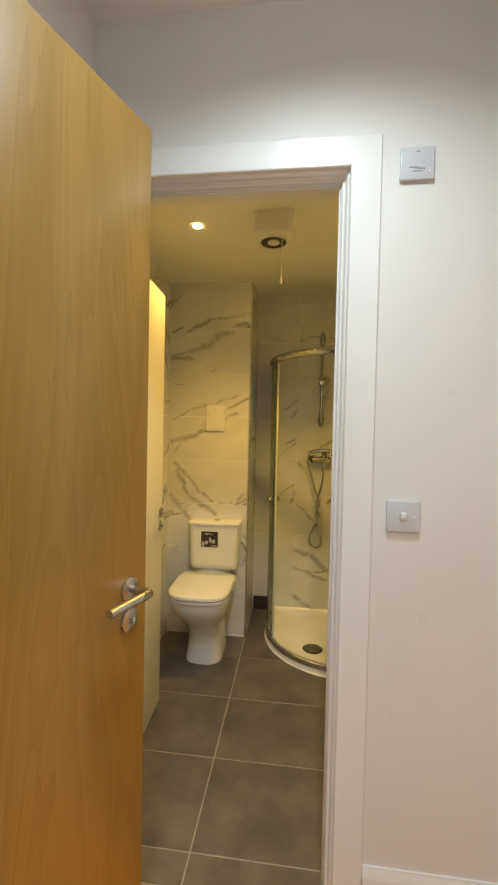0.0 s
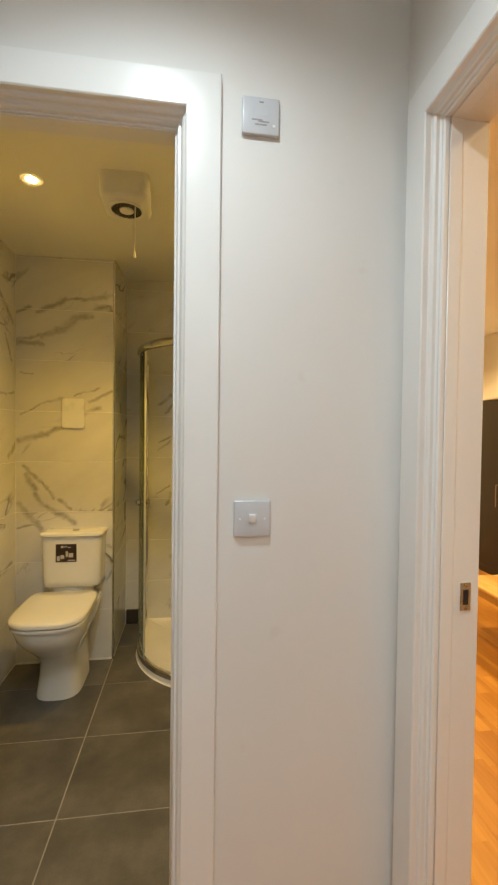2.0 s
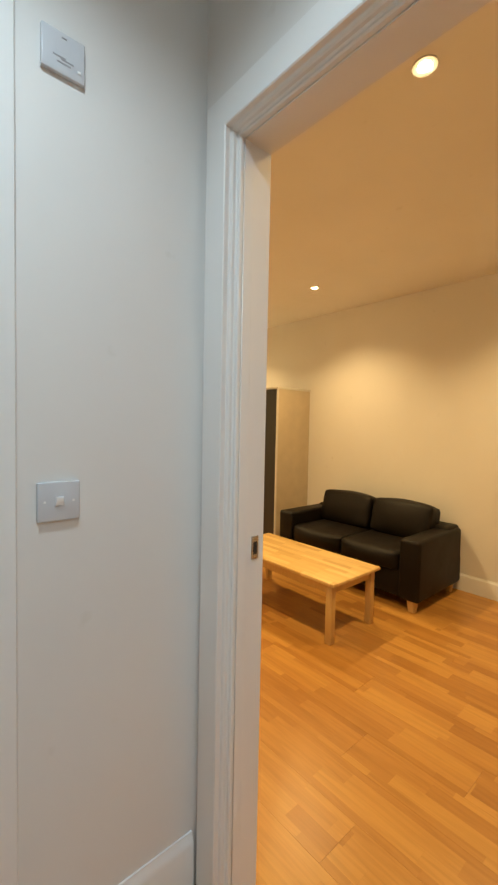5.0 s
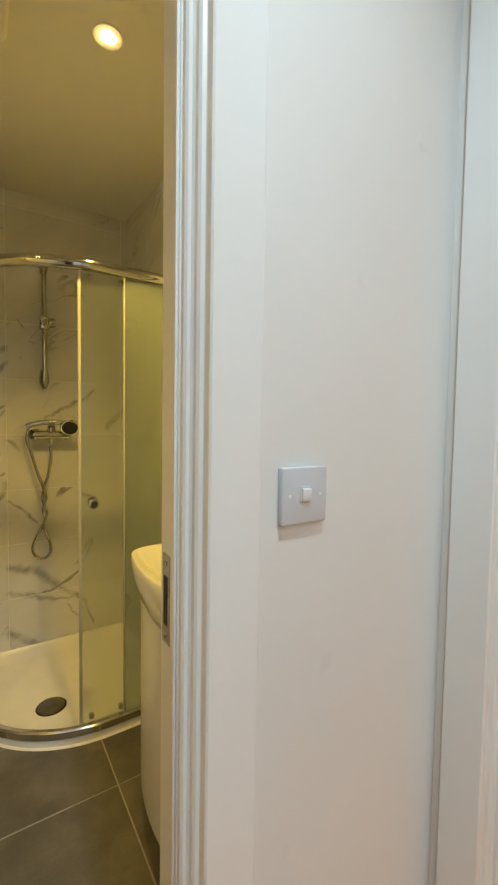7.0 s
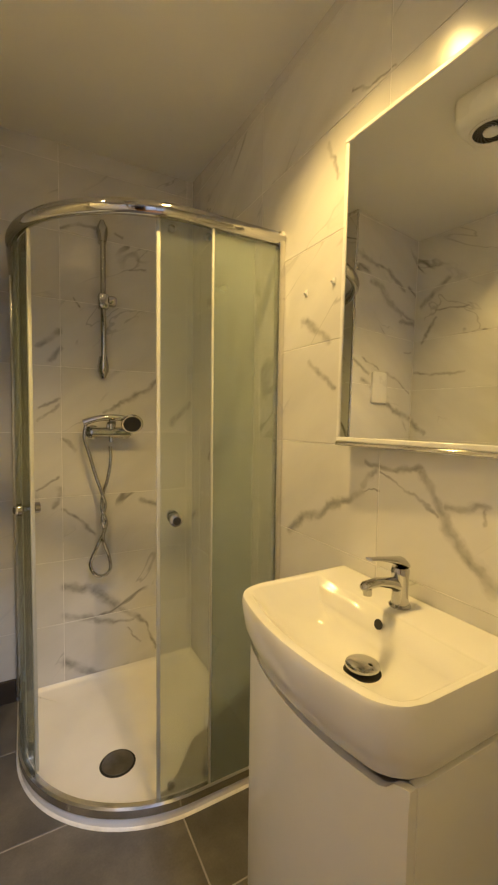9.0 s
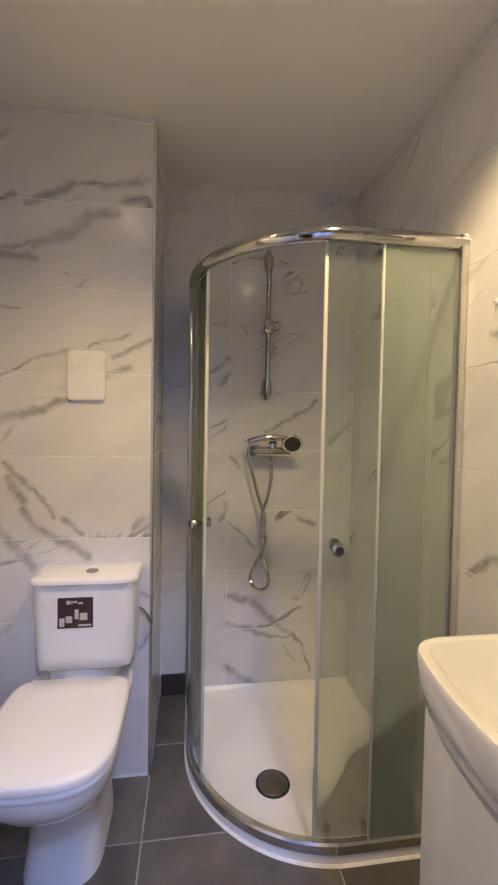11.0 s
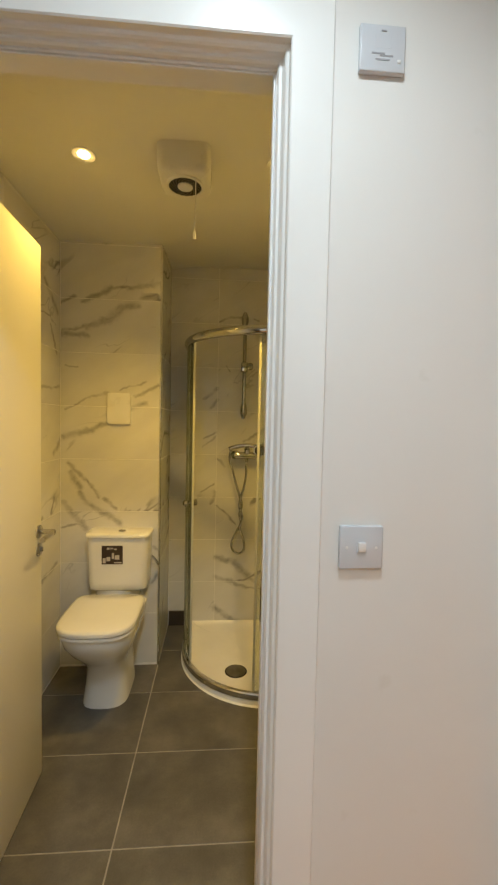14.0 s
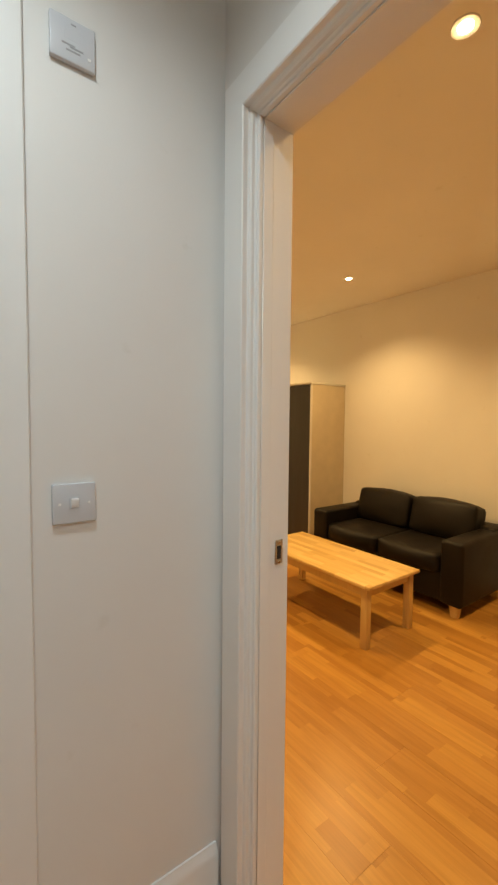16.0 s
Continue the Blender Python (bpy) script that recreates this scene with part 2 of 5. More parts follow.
def staves(name, width, length, light, mid, dark, rough):
    """Strip-pattern wood: narrow staves of different tones laid along y, with grain and fine dark joints."""
    m, t, b = nodes_of(name)
    co = t.nodes.new("ShaderNodeTexCoord").outputs["Object"]
    rnd = t.nodes.new("ShaderNodeObjectInfo").outputs["Random"]
    sep = t.nodes.new("ShaderNodeSeparateXYZ")
    t.links.new(co, sep.inputs[0])
    col = maths(t, "FLOOR", maths(t, "DIVIDE", sep.outputs[0], width))
    w1 = t.nodes.new("ShaderNodeTexWhiteNoise")
    w1.noise_dimensions = "2D"
    c1 = nd(t, "ShaderNodeCombineXYZ")
    t.links.new(col, c1.inputs[0])
    t.links.new(maths(t, "MULTIPLY", rnd, 57.0), c1.inputs[1])
    t.links.new(c1.outputs[0], w1.inputs["Vector"])
    yy = maths(t, "ADD", maths(t, "DIVIDE", sep.outputs[1], length), maths(t, "MULTIPLY", w1.outputs[0], 5.0))
    row = maths(t, "FLOOR", yy)
    w2 = t.nodes.new("ShaderNodeTexWhiteNoise")
    w2.noise_dimensions = "3D"
    c2 = nd(t, "ShaderNodeCombineXYZ")
    t.links.new(col, c2.inputs[0])
    t.links.new(row, c2.inputs[1])
    t.links.new(maths(t, "MULTIPLY", rnd, 91.0), c2.inputs[2])
    t.links.new(c2.outputs[0], w2.inputs["Vector"])
    r = ramp(t, [(0.0, dark), (0.45, mid), (1.0, light)])
    t.links.new(w2.outputs[0], r.inputs[0])
    mp = nd(t, "ShaderNodeMapping")
    mp.inputs["Scale"].default_value = (60.0, 4.0, 60.0)
    t.links.new(co, mp.inputs[0])
    sh = nd(t, "ShaderNodeVectorMath", operation="ADD")
    t.links.new(mp.outputs[0], sh.inputs[0])
    sc = nd(t, "ShaderNodeVectorMath", operation="SCALE")
    sc.inputs["Scale"].default_value = 17.0
    t.links.new(c2.outputs[0], sc.inputs[0])
    t.links.new(sc.outputs[0], sh.inputs[1])
    g = nd(t, "ShaderNodeTexNoise", Scale=1.0, Detail=5.0, Distortion=0.6)
    t.links.new(sh.outputs[0], g.inputs["Vector"])
    gr = ramp(t, [(0.28, (0.86, 0.83, 0.78)), (0.6, (1.03, 1.02, 1.01))])
    t.links.new(g.outputs[0], gr.inputs[0])
    c = mix(t, "MULTIPLY", 1.0, r.outputs[0], gr.outputs[0])
    fx = maths(t, "FRACT", maths(t, "DIVIDE", sep.outputs[0], width))
    ex = maths(t, "LESS_THAN", maths(t, "MINIMUM", fx, maths(t, "SUBTRACT", 1.0, fx)), 0.012)
    fy = maths(t, "FRACT", yy)
    ey = maths(t, "LESS_THAN", maths(t, "MINIMUM", fy, maths(t, "SUBTRACT", 1.0, fy)), 0.003)
    edge = maths(t, "MULTIPLY", maths(t, "MAXIMUM", ex, ey), 0.14)
    c = mix(t, "MIX", edge, c, dark)
    t.links.new(c, b.inputs["Base Color"])
    rr = maths(t, "MULTIPLY_ADD", g.outputs[0], 0.15)
    rr.node.inputs[2].default_value = rough - 0.07
    t.links.new(rr, b.inputs["Roughness"])
    bumped(t, b, g.outputs[0], 0.06, 0.0006)
    return m


def leather(name, color):
    m, t, b = nodes_of(name)
    co = t.nodes.new("ShaderNodeTexCoord").outputs["Object"]
    v = nd(t, "ShaderNodeTexVoronoi", Scale=190.0)
    n = nd(t, "ShaderNodeTexNoise", Scale=5.0, Detail=5.0)
    for q in (v, n):
        t.links.new(co, q.inputs["Vector"])
    r = ramp(t, [(0.3, tuple(c * 0.75 for c in color)), (0.7, tuple(c * 1.3 for c in color))])
    t.links.new(n.outputs[0], r.inputs[0])
    t.links.new(r.outputs[0], b.inputs["Base Color"])
    rr = maths(t, "MULTIPLY_ADD", n.outputs[0], 0.25)
    rr.node.inputs[2].default_value = 0.36
    b.inputs["Specular IOR Level"].default_value = 0.22
    t.links.new(rr, b.inputs["Roughness"])
    h = maths(t, "ADD", maths(t, "MULTIPLY", v.outputs[0], 0.25), maths(t, "MULTIPLY", n.outputs[0], 2.0))
    bumped(t, b, h, 0.35, 0.004)
    return m


def glow(name, color, strength):
    m, t, b = nodes_of(name)
    b.inputs["Base Color"].default_value = (0.9, 0.9, 0.9, 1)
    b.inputs["Emission Color"].default_value = (*color, 1)
    b.inputs["Emission Strength"].default_value = strength
    return m


def haze_glass(name, tint, haze):
    """Lightly etched safety glass: mostly see-through, tinted, with a milky veil and a clean gloss."""
    m, t, b = nodes_of(name)
    out = t.nodes["Material Output"]
    tr = nd(t, "ShaderNodeBsdfTransparent")
    tr.inputs[0].default_value = (*tint, 1)
    df, tl = nd(t, "ShaderNodeBsdfDiffuse"), nd(t, "ShaderNodeBsdfTranslucent")
    for q in (df, tl):
        q.inputs[0].default_value = (0.56, 0.63, 0.56, 1)
    co = t.nodes.new("ShaderNodeTexCoord").outputs["Object"]
    n = nd(t, "ShaderNodeTexNoise", Scale=2.4, Detail=4.0)
    t.links.new(co, n.inputs["Vector"])
    veil = nd(t, "ShaderNodeMixShader", i0=0.5)
    t.links.new(df.outputs[0], veil.inputs[1])
    t.links.new(tl.outputs[0], veil.inputs[2])
    m1 = nd(t, "ShaderNodeMixShader")
    t.links.new(maths(t, "MULTIPLY", maths(t, "ADD", n.outputs[0], 0.5), haze), m1.inputs[0])
    t.links.new(tr.outputs[0], m1.inputs[1])
    t.links.new(veil.outputs[0], m1.inputs[2])
    gl = nd(t, "ShaderNodeBsdfGlossy", Roughness=0.03)
    fr = nd(t, "ShaderNodeFresnel", IOR=1.45)
    m2 = nd(t, "ShaderNodeMixShader")
    t.links.new(maths(t, "MULTIPLY", fr.outputs[0], 0.8), m2.inputs[0])
    t.links.new(m1.outputs[0], m2.inputs[1])
    t.links.new(gl.outputs[0], m2.inputs[2])
    t.links.new(m2.outputs[0], out.inputs[0])
    return m


WALL = plaster("wall_paint", (0.78, 0.77, 0.75))
LIVING_WALL = plaster("living_wall_paint", (0.80, 0.78, 0.74))
CEIL = plaster("ceiling_paint", (0.86, 0.86, 0.85))
LIVING_CEIL = plaster("living_ceiling_paint", (0.92, 0.91, 0.90))
GLOSS = surface("white_gloss_woodwork", (0.80, 0.80, 0.79), 0.30, vary=0.012, scale=3.0, fine=90, bump=0.10, dist=0.0005, rvary=0.03)
DOORPAINT = surface("white_satin_door", (0.80, 0.79, 0.77), 0.42, vary=0.015, scale=3.0, fine=140, bump=0.12, rvary=0.03)
PLASTIC = surface("white_plastic", (0.80, 0.80, 0.80), 0.28, vary=0.03, bump=0.05)
PLATE = surface("cool_white_plate", (0.59, 0.61, 0.65), 0.25, vary=0.02, bump=0.04)
GREYPRINT = surface("grey_print", (0.32, 0.32, 0.34), 0.5, bump=0.02)
CHROME = surface("chrome", (0.52, 0.52, 0.52), 0.07, 1.0, vary=0.04, bump=0.03, rvary=0.04)
SATIN = surface("satin_steel", (0.48, 0.47, 0.46), 0.27, 1.0, vary=0.06, fine=300, bump=0.08)
ALU = surface("polished_aluminium", (0.74, 0.73, 0.70), 0.16, 1.0, vary=0.05, bump=0.04)
CERAMIC = surface("white_ceramic", (0.82, 0.82, 0.81), 0.09, vary=0.02, bump=0.02, coat=0.4, rvary=0.03)
ACRYLIC = surface("white_acrylic", (0.87, 0.86, 0.84), 0.22, vary=0.03, bump=0.05)
LAQUER = surface("white_lacquer", (0.78, 0.78, 0.77), 0.22, vary=0.02, bump=0.03, coat=0.2)
# Near-black colour stands in for the shade inside holes and gaps.
DARK = surface("hollow_shade", (0.02, 0.02, 0.02), 0.7)
RUBBER = surface("dark_rubber", (0.03, 0.03, 0.032), 0.55)
GROUT = surface("pale_grout", (0.86, 0.85, 0.83), 0.85, vary=0.12, scale=20, bump=0.4)
FGROUT = surface("grey_grout", (0.35, 0.33, 0.30), 0.85, vary=0.15, scale=18, bump=0.4)
VEINS_BOXING = [(-1.140, 2.094, -1.056, 2.126, 0.0081), (-1.014, 2.101, -0.903, 2.151, 0.0108), (-0.903, 2.151, -0.854, 2.185, 0.0108), (-0.854, 2.185, -0.753, 2.189, 0.0081), (-0.753, 2.181, -0.591, 2.220, 0.0135), (-1.139, 1.927, -0.970, 1.980, 0.0081), (-1.138, 1.916, -0.984, 1.918, 0.0135), (-0.984, 1.964, -0.874, 2.012, 0.0135), (-0.874, 2.012, -0.792, 2.072, 0.0162), (-0.792, 2.072, -0.716, 2.090, 0.0156), (-1.100, 1.742, -1.038, 1.734, 0.0042), (-1.106, 1.500, -0.979, 1.560, 0.0042), (-0.979, 1.560, -0.868, 1.588, 0.0070), (-0.799, 1.608, -0.744, 1.641, 0.0041), (-0.744, 1.636, -0.662, 1.658, 0.0054), (-0.715, 1.577, -0.588, 1.648, 0.0081), (-0.755, 1.508, -0.660, 1.542, 0.0108), (-0.963, 1.387, -0.866, 1.427, 0.0112), (-1.119, 1.342, -0.963, 1.381, 0.0140)]
VEINS_BOXING_LOW = [(-1.095, 1.189, -0.997, 1.095, 0.0112), (-0.997, 1.095, -0.916, 1.000, 0.0084), (-1.074, 1.134, -1.031, 1.052, 0.0140), (-1.030, 1.024, -0.996, 0.969, 0.0112), (-0.995, 0.963, -0.801, 0.843, 0.0140), (-1.116, 0.958, -0.994, 0.814, 0.0140), (-0.888, 0.987, -0.830, 0.925, 0.0084), (-1.121, 0.822, -1.028, 0.832, 0.0056), (-0.603, 0.707, -0.575, 0.675, 0.0084), (-0.613, 0.496, -0.578, 0.569, 0.0056)]
VEINS_BACK = [(-0.247, 2.128, -0.170, 2.166, 0.0062), (-0.170, 2.166, -0.109, 2.167, 0.0062), (-0.020, 2.167, 0.019, 2.149, 0.0052), (0.058, 1.998, 0.135, 2.023, 0.0040), (-0.197, 1.837, -0.173, 1.790, 0.0037), (-0.347, 1.600, -0.258, 1.677, 0.0100), (-0.299, 1.534, -0.256, 1.594, 0.0100), (-0.072, 1.311, 0.042, 1.369, 0.0054), (0.042, 1.369, 0.192, 1.465, 0.0084), (-0.347, 1.325, -0.264, 1.364, 0.0062), (-0.343, 1.268, -0.264, 1.338, 0.0052), (-0.247, 1.178, -0.192, 1.124, 0.0081), (-0.357, 0.949, -0.263, 1.008, 0.0050), (-0.291, 0.879, -0.264, 0.943, 0.0104), (-0.251, 0.857, -0.113, 0.717, 0.0068), (0.110, 0.869, 0.186, 0.842, 0.0116), (0.272, 1.253, 0.368, 1.365, 0.0116), (0.388, 1.275, 0.487, 1.183, 0.0090)]
VEINS_BACK_LOW = [(-0.248, 0.486, -0.123, 0.457, 0.0162), (-0.123, 0.457, -0.017, 0.350, 0.0196), (-0.017, 0.350, 0.123, 0.243, 0.0101), (0.132, 0.235, 0.144, 0.165, 0.0045), (0.144, 0.165, 0.185, 0.076, 0.0060), (-0.249, 0.351, -0.137, 0.317, 0.0140), (-0.137, 0.317, -0.032, 0.258, 0.0112), (-0.032, 0.258, 0.066, 0.265, 0.0058), (0.037, 0.221, 0.103, 0.131, 0.0043), (-0.252, 0.118, -0.126, 0.039, 0.0168), (-0.126, 0.039, -0.033, -0.018, 0.0174)]
VEINS_EAST = [(1.128, 0.917, 1.056, 0.972, 0.0114), (1.056, 0.972, 0.970, 1.002, 0.0095), (0.970, 1.002, 0.883, 1.058, 0.0102), (0.883, 1.058, 0.795, 1.093, 0.0080), (0.796, 1.108, 0.742, 1.159, 0.0060), (0.795, 1.093, 0.740, 1.113, 0.0022), (0.729, 1.157, 0.649, 1.119, 0.0030), (0.649, 1.119, 0.572, 1.076, 0.0032), (0.612, 1.164, 0.566, 1.096, 0.0078), (0.566, 1.096, 0.531, 1.043, 0.0117), (0.531, 1.043, 0.485, 0.997, 0.0108), (0.485, 0.997, 0.432, 0.970, 0.0108), (0.546, 1.099, 0.462, 1.116, 0.0060), (0.462, 1.116, 0.466, 1.087, 0.0033), (1.076, 1.597, 0.949, 1.522, 0.0108), (1.042, 1.468, 0.918, 1.372, 0.0072), (0.867, 2.163, 0.804, 2.124, 0.0035), (0.804, 2.124, 0.723, 2.128, 0.0028), (0.969, 2.091, 0.911, 1.967, 0.0048), (0.778, 1.173, 0.613, 1.171, 0.0060)]
VEINS_WEST = [(1.263, 1.605, 1.340, 1.596, 0.0046), (1.340, 1.596, 1.569, 1.616, 0.0060), (1.490, 1.251, 1.575, 1.314, 0.0108), (1.296, 0.904, 1.348, 0.927, 0.0096), (1.326, 0.597, 1.534, 0.628, 0.0104), (1.259, 1.970, 1.448, 1.971, 0.0044), (1.387, 2.147, 1.541, 2.026, 0.0144), (1.448, 1.934, 1.532, 1.799, 0.0078)]
MARBLE = marble_tile("marble_print_tile")
MARBLE_BOXING = marble_tile("marble_print_tile_boxing", 0.20, VEINS_BOXING + VEINS_BOXING_LOW, "X")
MARBLE_BACK = marble_tile("marble_print_tile_back", 0.20, VEINS_BACK + VEINS_BACK_LOW, "X")
MARBLE_EAST = marble_tile("marble_print_tile_east", 0.20, VEINS_EAST, "Y")
MARBLE_WEST = marble_tile("marble_print_tile_west", 0.20, VEINS_WEST, "Y")
FLOORTILE = stone_tile("grey_floor_tile")
OAK = wood("oak_veneer", (0.34, 0.195, 0.043), (0.215, 0.112, 0.019), "Z", 0.36, coat=0.15)
PLANK = staves("laminate_staves", 0.066, 0.42, (0.52, 0.27, 0.058), (0.44, 0.212, 0.043), (0.365, 0.163, 0.030), 0.32)
BLOCK = staves("rubberwood_block", 0.045, 0.24, (0.76, 0.54, 0.22), (0.66, 0.44, 0.155), (0.54, 0.33, 0.10), 0.33)
PINE = wood("pale_rubberwood", (0.63, 0.42, 0.155), (0.51, 0.31, 0.10), "Z", 0.4)
PALE = surface("pale_edge_foil", (0.62, 0.59, 0.53), 0.42, vary=0.04, scale=9)
CHARCOAL = wood("charcoal_woodgrain_foil", (0.034, 0.033, 0.036), (0.018, 0.0175, 0.019), "Z", 0.42)
BEIGE = surface("beige_carcass_foil", (0.54, 0.45, 0.31), 0.45, vary=0.05, scale=9)
LEATHER = leather("dark_brown_leather", (0.0062, 0.0042, 0.0030))
GLASS = haze_glass("etched_glass", (0.93, 0.955, 0.935), 0.11)
GLASSFIX = haze_glass("frosted_glass", (0.90, 0.93, 0.915), 0.32)
MIRROR = surface("silvered_mirror", (0.86, 0.88, 0.86), 0.012, 1.0, vary=0.01, bump=0.0, rvary=0.004)
LAMPGLOW = glow("lamp_glow", (1.0, 0.66, 0.19), 70)
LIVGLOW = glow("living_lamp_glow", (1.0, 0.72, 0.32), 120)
HALLGLOW = glow("hall_lamp_glow", (0.85, 0.93, 1.0), 4)
DRAINSTEEL = surface("dull_drain_steel", (0.22, 0.21, 0.20), 0.32, 1.0, vary=0.15, scale=30, bump=0.1)
VANE = surface("grey_plastic_vane", (0.16, 0.16, 0.16), 0.5, bump=0.05)
SEAL = surface("clear_seal_strip", (0.58, 0.59, 0.53), 0.25, vary=0.05, bump=0.03)
STICKER = surface("sticker_dark", (0.045, 0.03, 0.028), 0.35, bump=0.02)
STICKERLIGHT = surface("sticker_pale", (0.55, 0.52, 0.50), 0.4, bump=0.02)


# ---------- mesh helpers ----------
def empty(name, x=0.0, y=0.0, z=0.0, rz=0.0):
    ob = new(name)
    ob.matrix_basis = pose(x, y, z, 0, 0, rz)
    return ob


def mesh_of(bm, name, material, angle=38):
    me = bpy.data.meshes.new(name)
    bmesh.ops.recalc_face_normals(bm, faces=bm.faces)
    bm.to_mesh(me)
    bm.free()
    me.materials.append(material)
    me.polygons.foreach_set("use_smooth", [True] * len(me.polygons))
    me.set_sharp_from_angle(angle=radians(angle))
    return me


def part(name, bm, material, parent=None, label="", angle=38):
    ob = new(name, mesh_of(bm, name, material, angle))
    ob.parent = parent
    return tagged(ob, label)


def structure(name, bm, material, label="", category="", angle=38):
    ob = new(name, mesh_of(bm, name, material, angle))
    return tagged(ob, label, category, kind="structure")


def box(x0, x1, y0, y1, z0, z1, r=0.0, seg=2, bm=None):
    bm = bm or bmesh.new()
    vs = bmesh.ops.create_cube(bm, size=1.0, matrix=Matrix.LocRotScale(((x0 + x1) / 2, (y0 + y1) / 2, (z0 + z1) / 2), None, (abs(x1 - x0), abs(y1 - y0), abs(z1 - z0))))["verts"]
    if r > 0:
        es = list({e for v in vs for e in v.link_edges})
        bmesh.ops.bevel(bm, geom=es, offset=r, segments=seg, profile=0.5, affect="EDGES")
    return bm


def loft(rings, closed=True, cap=True, bm=None):
    """Skin between rings of equally many points."""
    bm = bm or bmesh.new()
    vv = [[bm.verts.new(p) for p in ring] for ring in rings]
    n = len(rings[0])
    for a, b in zip(vv, vv[1:]):
        for k in range(n if closed else n - 1):
            bm.faces.new((a[k], a[(k + 1) % n], b[(k + 1) % n], b[k]))
    if cap and closed:
        bm.faces.new(vv[0][::-1])
        bm.faces.new(vv[-1])
    return bm


def ring(cx, cy, z, rx, ry, n=28, power=2.0):
    pts = []
    for k in range(n):
        a = 2 * math.pi * k / n
        c, s = math.cos(a), math.sin(a)
        pts.append((cx + rx * math.copysign(abs(c) ** (2 / power), c), cy + ry * math.copysign(abs(s) ** (2 / power), s), z))
    return pts


def turned(profile, n=28, axis="Z", at=(0, 0, 0), bm=None):
    """A lathe: rows of (radius, height) round an axis."""
    rings = []
    hollow = profile[0][0] > 1e-6 and profile[-1][0] > 1e-6
    for r, h in list(profile) + ([profile[0]] if hollow else []):
        row = []
        for k in range(n):
            a = 2 * math.pi * k / n
            c, s = r * math.cos(a), r * math.sin(a)
            p = {"Z": (c, s, h), "X": (h, c, s), "Y": (c, h, s)}[axis]
            row.append((p[0] + at[0], p[1] + at[1], p[2] + at[2]))
        rings.append(row)
    return loft(rings, bm=bm, cap=not hollow)


def tube(points, r, n=12, bm=None):
    """A round bar along a line of points."""
    pts = [Vector(p) for p in points]
    rings = []
    side = None
    for k, p in enumerate(pts):
        d = (pts[min(k + 1, len(pts) - 1)] - pts[max(k - 1, 0)]).normalized()
        if side is None:
            side = d.orthogonal().normalized()
        side = (side - d * side.dot(d)).normalized()
        up = d.cross(side)
        rings.append([p + r * (math.cos(2 * math.pi * j / n) * side + math.sin(2 * math.pi * j / n) * up) for j in range(n)])
    return loft(rings, bm=bm)


def smooth_line(pts, n=10):
    """A soft curve through control points."""
    p = [Vector(q) for q in pts]
    p = [2 * p[0] - p[1]] + p + [2 * p[-1] - p[-2]]
    out = []
    for k in range(1, len(p) - 2):
        for j in range(n):
            t = j / n
            out.append(0.5 * (2 * p[k] + (p[k + 1] - p[k - 1]) * t + (2 * p[k - 1] - 5 * p[k] + 4 * p[k + 1] - p[k + 2]) * t * t + (3 * p[k] - p[k - 1] - 3 * p[k + 1] + p[k + 2]) * t ** 3))
    return out + [p[-2]]


# ---------- setting: walls, floors, ceilings ----------
# Bathroom x -1.135..0.38, y 0.09..2.055; hall x -0.95..0.43, y -1.03..0; living room x 0.56..3.41, y -2.2..3.95
BX0, BX1, BY0, BY1 = -1.135, 0.38, 0.09, 2.055
HX0, HX1, HY0 = -0.87, 0.43, -2.6
ED0, ED1 = -0.990, -0.190                          # entrance opening in the west wall
LX0, LX1, LY0, LY1 = 0.56, 3.41, -2.2, 3.95
LH, HH = 2.62, 2.62
DOOR_L, DOOR_R, DOOR_T = -0.905, -0.145, 2.125   # bathroom opening inside its lining
LD_N, LD_S, LD_T = -0.122, -0.882, 2.110          # living room opening inside its lining
LIN = 0.028

bm = box(-2.0, DOOR_L - LIN, 0.0, BY0 - 0.012, 0, 2.75)
box(DOOR_R + LIN, HX1, 0.0, BY0 - 0.012, 0, 2.75, bm=bm)
box(DOOR_L - LIN, DOOR_R + LIN, 0.0, BY0 - 0.012, DOOR_T + LIN, 2.75, bm=bm)
structure("wall_north", bm, WALL, "white painted hall wall round the bathroom door", "wall")

bm = box(HX1, LX0, LD_N + LIN, LY1, 0, 2.75)
box(HX1, LX0, LY0, LD_S - LIN, 0, 2.75, bm=bm)
box(HX1, LX0, LD_S - LIN, LD_N + LIN, LD_T + LIN, 2.75, bm=bm)
structure("wall_east", bm, WALL, "white painted wall between the hall and living room", "wall")
bm = box(HX0 - 0.1, HX0, -2.6, ED0 - LIN, 0, 2.75)
box(HX0 - 0.1, HX0, ED1 + LIN, 0.0, 0, 2.75, bm=bm)
box(HX0 - 0.1, HX0, ED0 - LIN, ED1 + LIN, 2.115 + LIN, 2.75, bm=bm)
structure("wall_west", bm, WALL, "white painted hall wall with the entrance doorway", "wall")
structure("wall_south", box(-2.0, HX1, -2.7, -2.6, 0, 2.75), WALL, "plain white painted hall end wall", "wall")
bm = box(-2.1, -2.0, -2.6, 0.0, 0, 2.75)
structure("wall_landing", bm, WALL, "plain white landing wall outside the entrance", "wall")

bm = box(LX1, LX1 + 0.12, LY0, LY1, 0, 2.75)
structure("wall_living_east", bm, LIVING_WALL, "cream-white painted living room wall behind the sofa", "wall")
structure("wall_living_north", box(LX0, LX1 + 0.12, LY1, LY1 + 0.12, 0, 2.75), LIVING_WALL, "cream-white painted living room end wall", "wall")
structure("wall_living_south", box(LX0, LX1 + 0.12, LY0 - 0.12, LY0, 0, 2.75), LIVING_WALL, "cream-white painted living room end wall", "wall")

